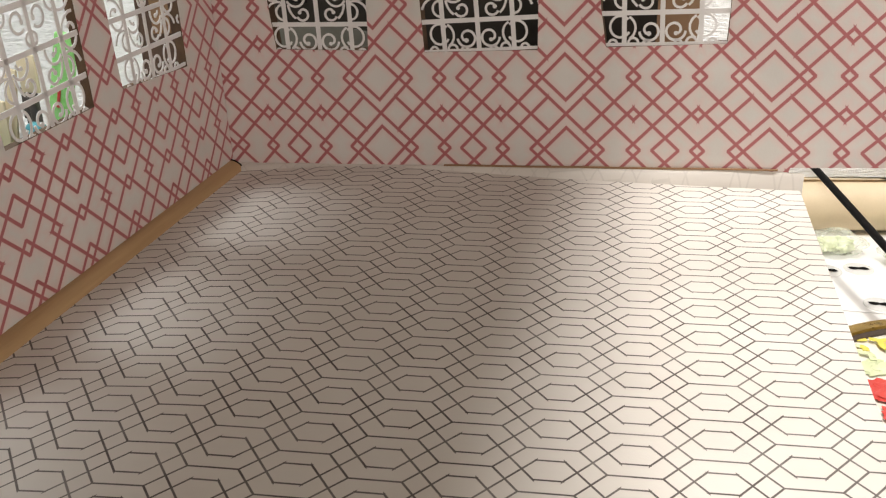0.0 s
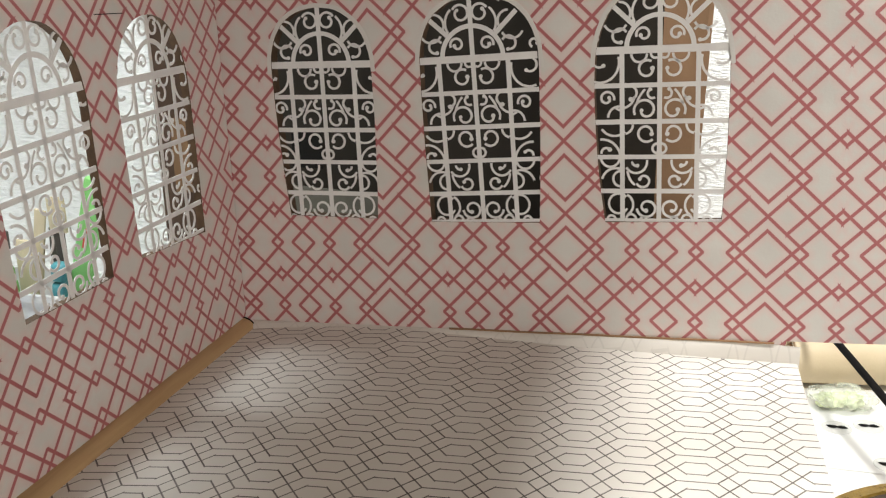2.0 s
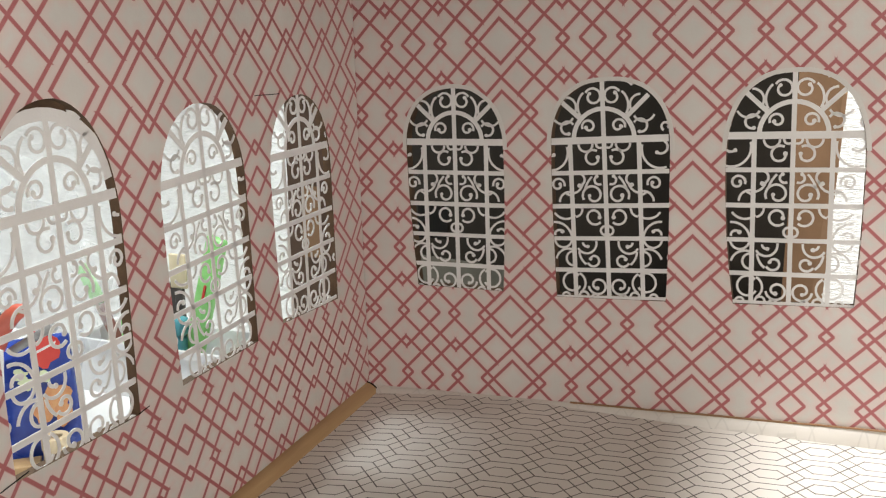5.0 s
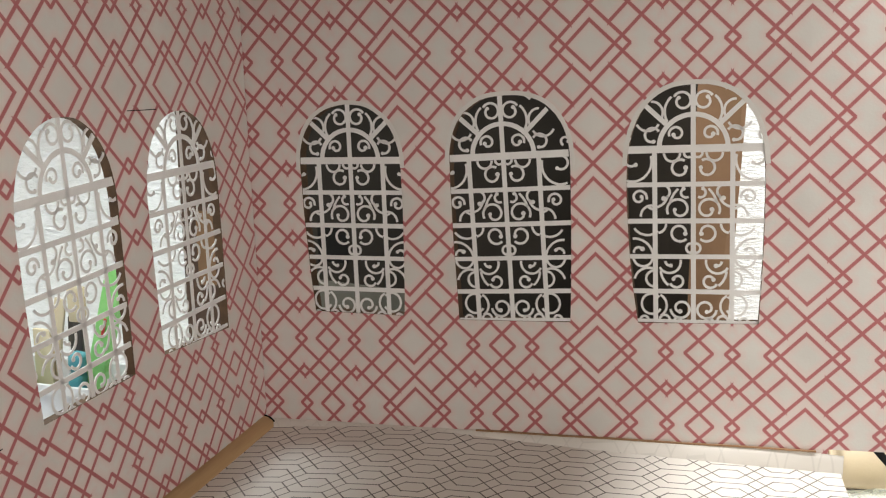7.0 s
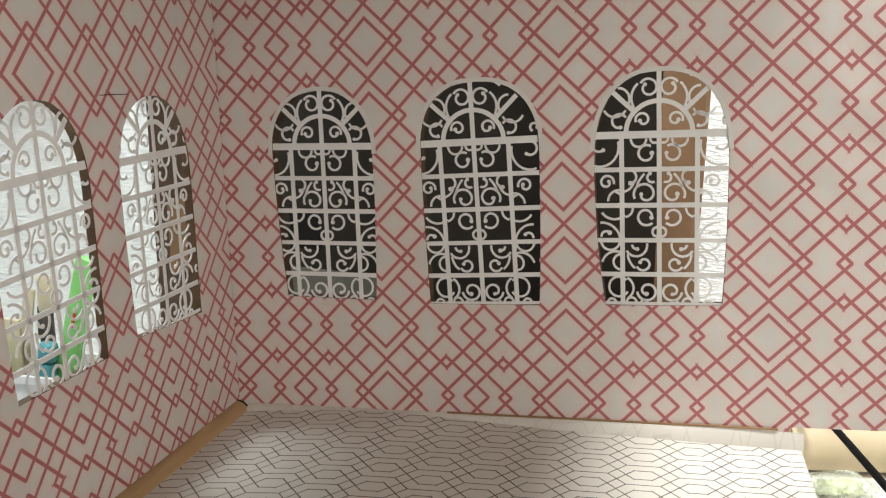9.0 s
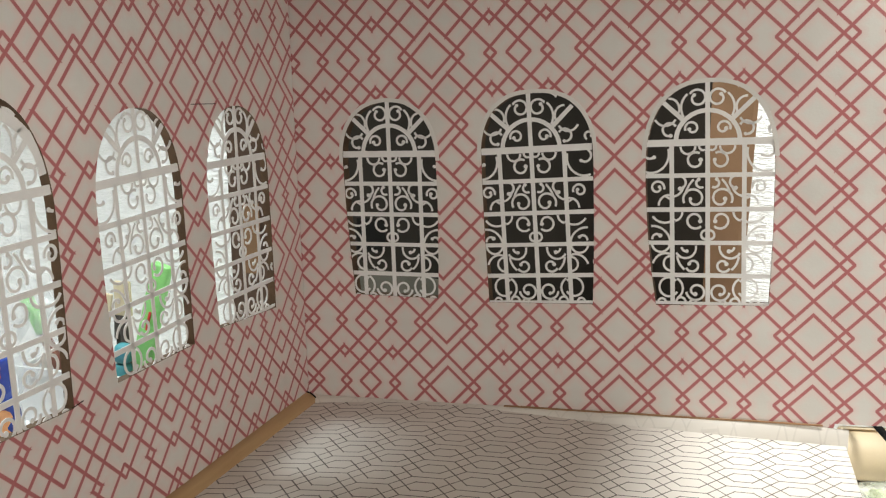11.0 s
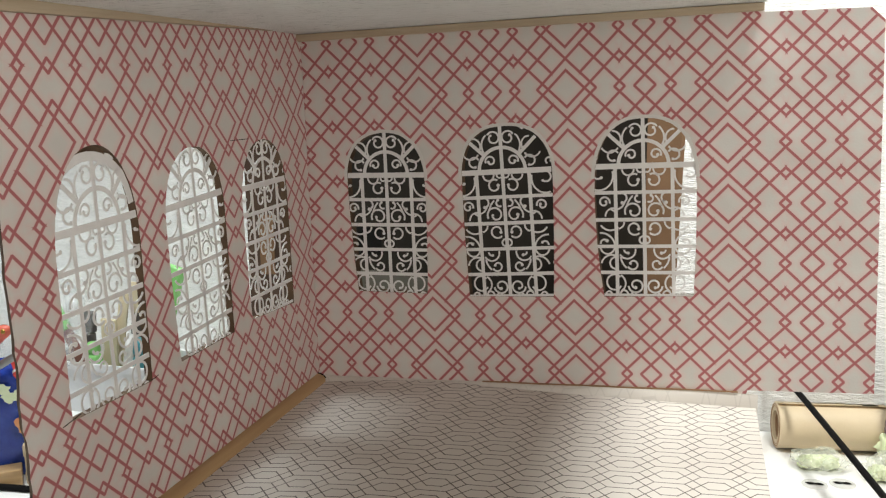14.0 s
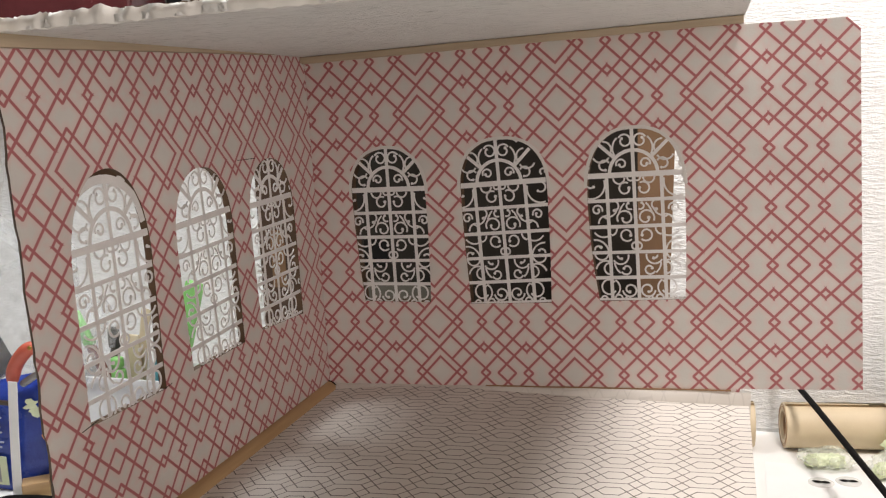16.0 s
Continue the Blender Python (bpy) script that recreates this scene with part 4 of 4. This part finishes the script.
BROWN_RED = plain("brown_red_plastic", (0.16, 0.06, 0.05), (0.26, 0.11, 0.08), 0.4)
STEEL = plain("dark_steel", (0.06, 0.05, 0.045), (0.12, 0.105, 0.09), 0.35, metal=0.5)
caddy = rest("tool_caddy", "low white plastic caddy full of craft tools", "caddy", (-0.372, 0.300, TZ))
part("base", block(-0.090, 0.090, -0.036, 0.036, 0, 0.004, 0.001), WHITE_CARD, caddy)
for y0, y1 in ((-0.038, -0.0355), (0.0355, 0.038)):
    part("long_side", block(-0.092, 0.092, y0, y1, 0, 0.060, 0.0008), WHITE_CARD, caddy)
for x0, x1 in ((-0.094, -0.0915), (0.0915, 0.094)):
    part("end", block(x0, x1, -0.038, 0.038, 0, 0.060, 0.0008), WHITE_CARD, caddy)
part("lip", block(-0.096, 0.096, -0.041, -0.0382, 0.052, 0.061, 0.001), WHITE_CARD, caddy)


def tool(name, label, category, x, y, length, lean, parts_of):
    ob = rest(name, label, category, (x, y, TZ + 0.005), turn=(0, lean, 0), group="tools in the caddy")
    for pname, z0, z1, w, d, mat_of, lab in parts_of:
        bm = block(-w / 2, w / 2, -d / 2, d / 2, z0 * length, z1 * length, min(w, d) * 0.3, 3)
        smooth(part(pname, bm, mat_of, ob, lab))
    return ob


tool("box_cutter", "lime green box cutter with red slider", "cutter", -0.352, 0.298, 0.174, 16.5, [("body", 0, 1, 0.022, 0.010, LIME, ""), ("slider", 0.58, 0.70, 0.003, 0.013, RED, "red thumb slider")])
tool("craft_knife", "lime green craft knife with brown blade guard", "knife", -0.417, 0.296, 0.138, -26, [("body", 0.66, 1, 0.014, 0.010, LIME, ""), ("guard", 0, 0.66, 0.012, 0.008, BROWN_RED, "brown blade guard")])
tool("bone_folder", "broad pale bone folder standing in the caddy", "folder", -0.404, 0.304, 0.097, 1, [("blade", 0, 1, 0.021, 0.004, BONE, "")])
tool("wooden_stick", "pale wooden stick leaning in the caddy", "stick", -0.408, 0.312, 0.130, 11, [("stick", 0, 1, 0.013, 0.003, BONE, "")])
tool("spatula", "pale wooden spatula with dark handle in the caddy", "spatula", -0.361, 0.308, 0.143, 0, [("handle", 0, 0.74, 0.010, 0.006, STEEL, "dark handle"), ("blade", 0.74, 1, 0.020, 0.004, BONE, "")])
tool("brush", "dark-handled brush standing in the caddy", "brush", -0.430, 0.304, 0.105, 1, [("handle", 0, 0.75, 0.010, 0.009, STEEL, ""), ("tip", 0.75, 1, 0.014, 0.008, STEEL, "dark bristles")])
tool("scissors", "dark steel scissors standing in the caddy", "scissors", -0.378, 0.315, 0.110, 4, [("blade", 0, 0.7, 0.010, 0.003, STEEL, ""), ("handle", 0.7, 1, 0.014, 0.006, STEEL, "")])
tool("marker", "turquoise marker leaning in the caddy", "marker", -0.357, 0.288, 0.082, 6, [("barrel", 0, 0.75, 0.016, 0.014, CYAN, ""), ("cap", 0.75, 1, 0.017, 0.015, CYAN, "")])
tool("glue_stick", "small lime glue stick leaning in the caddy", "glue", -0.411, 0.288, 0.073, -3, [("barrel", 0, 0.8, 0.016, 0.014, LIME, ""), ("cap", 0.8, 1, 0.014, 0.012, LIME, "")])

# ---- high on the white wall ----
MAROON = plain("maroon_lacquer", (0.055, 0.012, 0.014), (0.10, 0.022, 0.024), 0.22, scale=25)
frame_ob = rest("picture_frame", "deep dark maroon box frame on the white wall", "picture frame", (-0.72, WY - 0.002, 0.524))
for name, x0, x1, z0, z1 in (("bottom_rail", -0.345, 0.345, -0.243, -0.176), ("top_rail", -0.345, 0.345, 0.203, 0.243), ("left_stile", -0.345, -0.285, -0.1758, 0.2028), ("right_stile", 0.285, 0.345, -0.1758, 0.2028)):
    part(name, block(x0, x1, -0.080, 0, z0, z1, 0.006, 3), MAROON, frame_ob)
part("lower_strip", block(-0.345, 0.0, -0.078, 0, -0.256, -0.2432), BLACK, frame_ob, "black strip under the frame")
part("mat", block(-0.285, 0.285, -0.008, -0.002, -0.176, 0.203), CREAM, frame_ob, "cream picture mat")
hang = rest("hanging_cord", "thick black cord hanging beside the picture frame", "cord", (-0.362, WY - 0.012, 0.3))
smooth(part("cord", tube([(0.002 * math.sin(k), 0, 0.03 * k) for k in range(20)], 0.009, 12), BLACK, hang))
panel = rest("beige_board", "plain beige board fixed on the white wall", "board", (-0.03, WY - 0.002, 0.50))
part("board", block(-0.146, 0.150, -0.010, 0, -0.22, 0.22, 0.002), plain("beige_laminate", (0.62, 0.50, 0.32), (0.70, 0.58, 0.40), 0.45, scale=8), panel)
arm = rest("lamp_arm", "black tubular arm of a wall lamp", "lamp", (-0.205, WY - 0.02, 0.335))
smooth(part("arm", tube([(-0.10, 0.01, -0.16), (-0.03, 0, -0.03), (0.05, 0, 0.11), (0.09, 0.0, 0.19)], 0.009, 12), BLACK, arm))
smooth(part("hook", tube(curve_pts([(-0.055, 0, 0.012), (-0.062, 0, 0.000), (-0.045, 0, -0.002), (-0.030, 0, 0.012), (-0.020, 0, 0.04)], 20), 0.0022, 8), BLACK, arm, "thin wire hook"))

# pen marks at the corners of the cut openings
for x0, z0, x1, z1 in ((-0.2775, 0.0642, -0.265, 0.0660), (-0.2085, 0.0632, -0.202, 0.0640), (-0.1085, 0.1784, -0.0865, 0.1778)):
    bm = bmesh.new()
    ribbon(bm, [(x0 + (x1 - x0) * k / 4, z0 + (z1 - z0) * k / 4) for k in range(5)], 0.00035, 0.0002, -0.0003)
    tagged(part("trim_mark", bm, BLACK, m=SIDE), "thin dark pen line at a cut opening", "mark", kind="structure")

# loose glue threads on the cut edges
for m, pts in ((SIDE, [(-0.3018, 0.001, 0.205), (-0.3048, 0.000, 0.198), (-0.3053, -0.001, 0.190), (-0.3073, 0.001, 0.183)]),
               (SIDE, [(-0.3145, 0.002, 0.2440), (-0.3153, 0.001, 0.2405), (-0.3143, 0.000, 0.2375)]),
               (BACK, [(0.0120, -0.008, 0.2385), (0.0150, -0.009, 0.2350), (0.0175, -0.008, 0.2360)])):
    tagged(part("trim_thread", tube(curve_pts(pts, 14), 0.00022, 6), WHITE_CARD, m=m), "thin stray white glue thread", "thread", kind="structure")
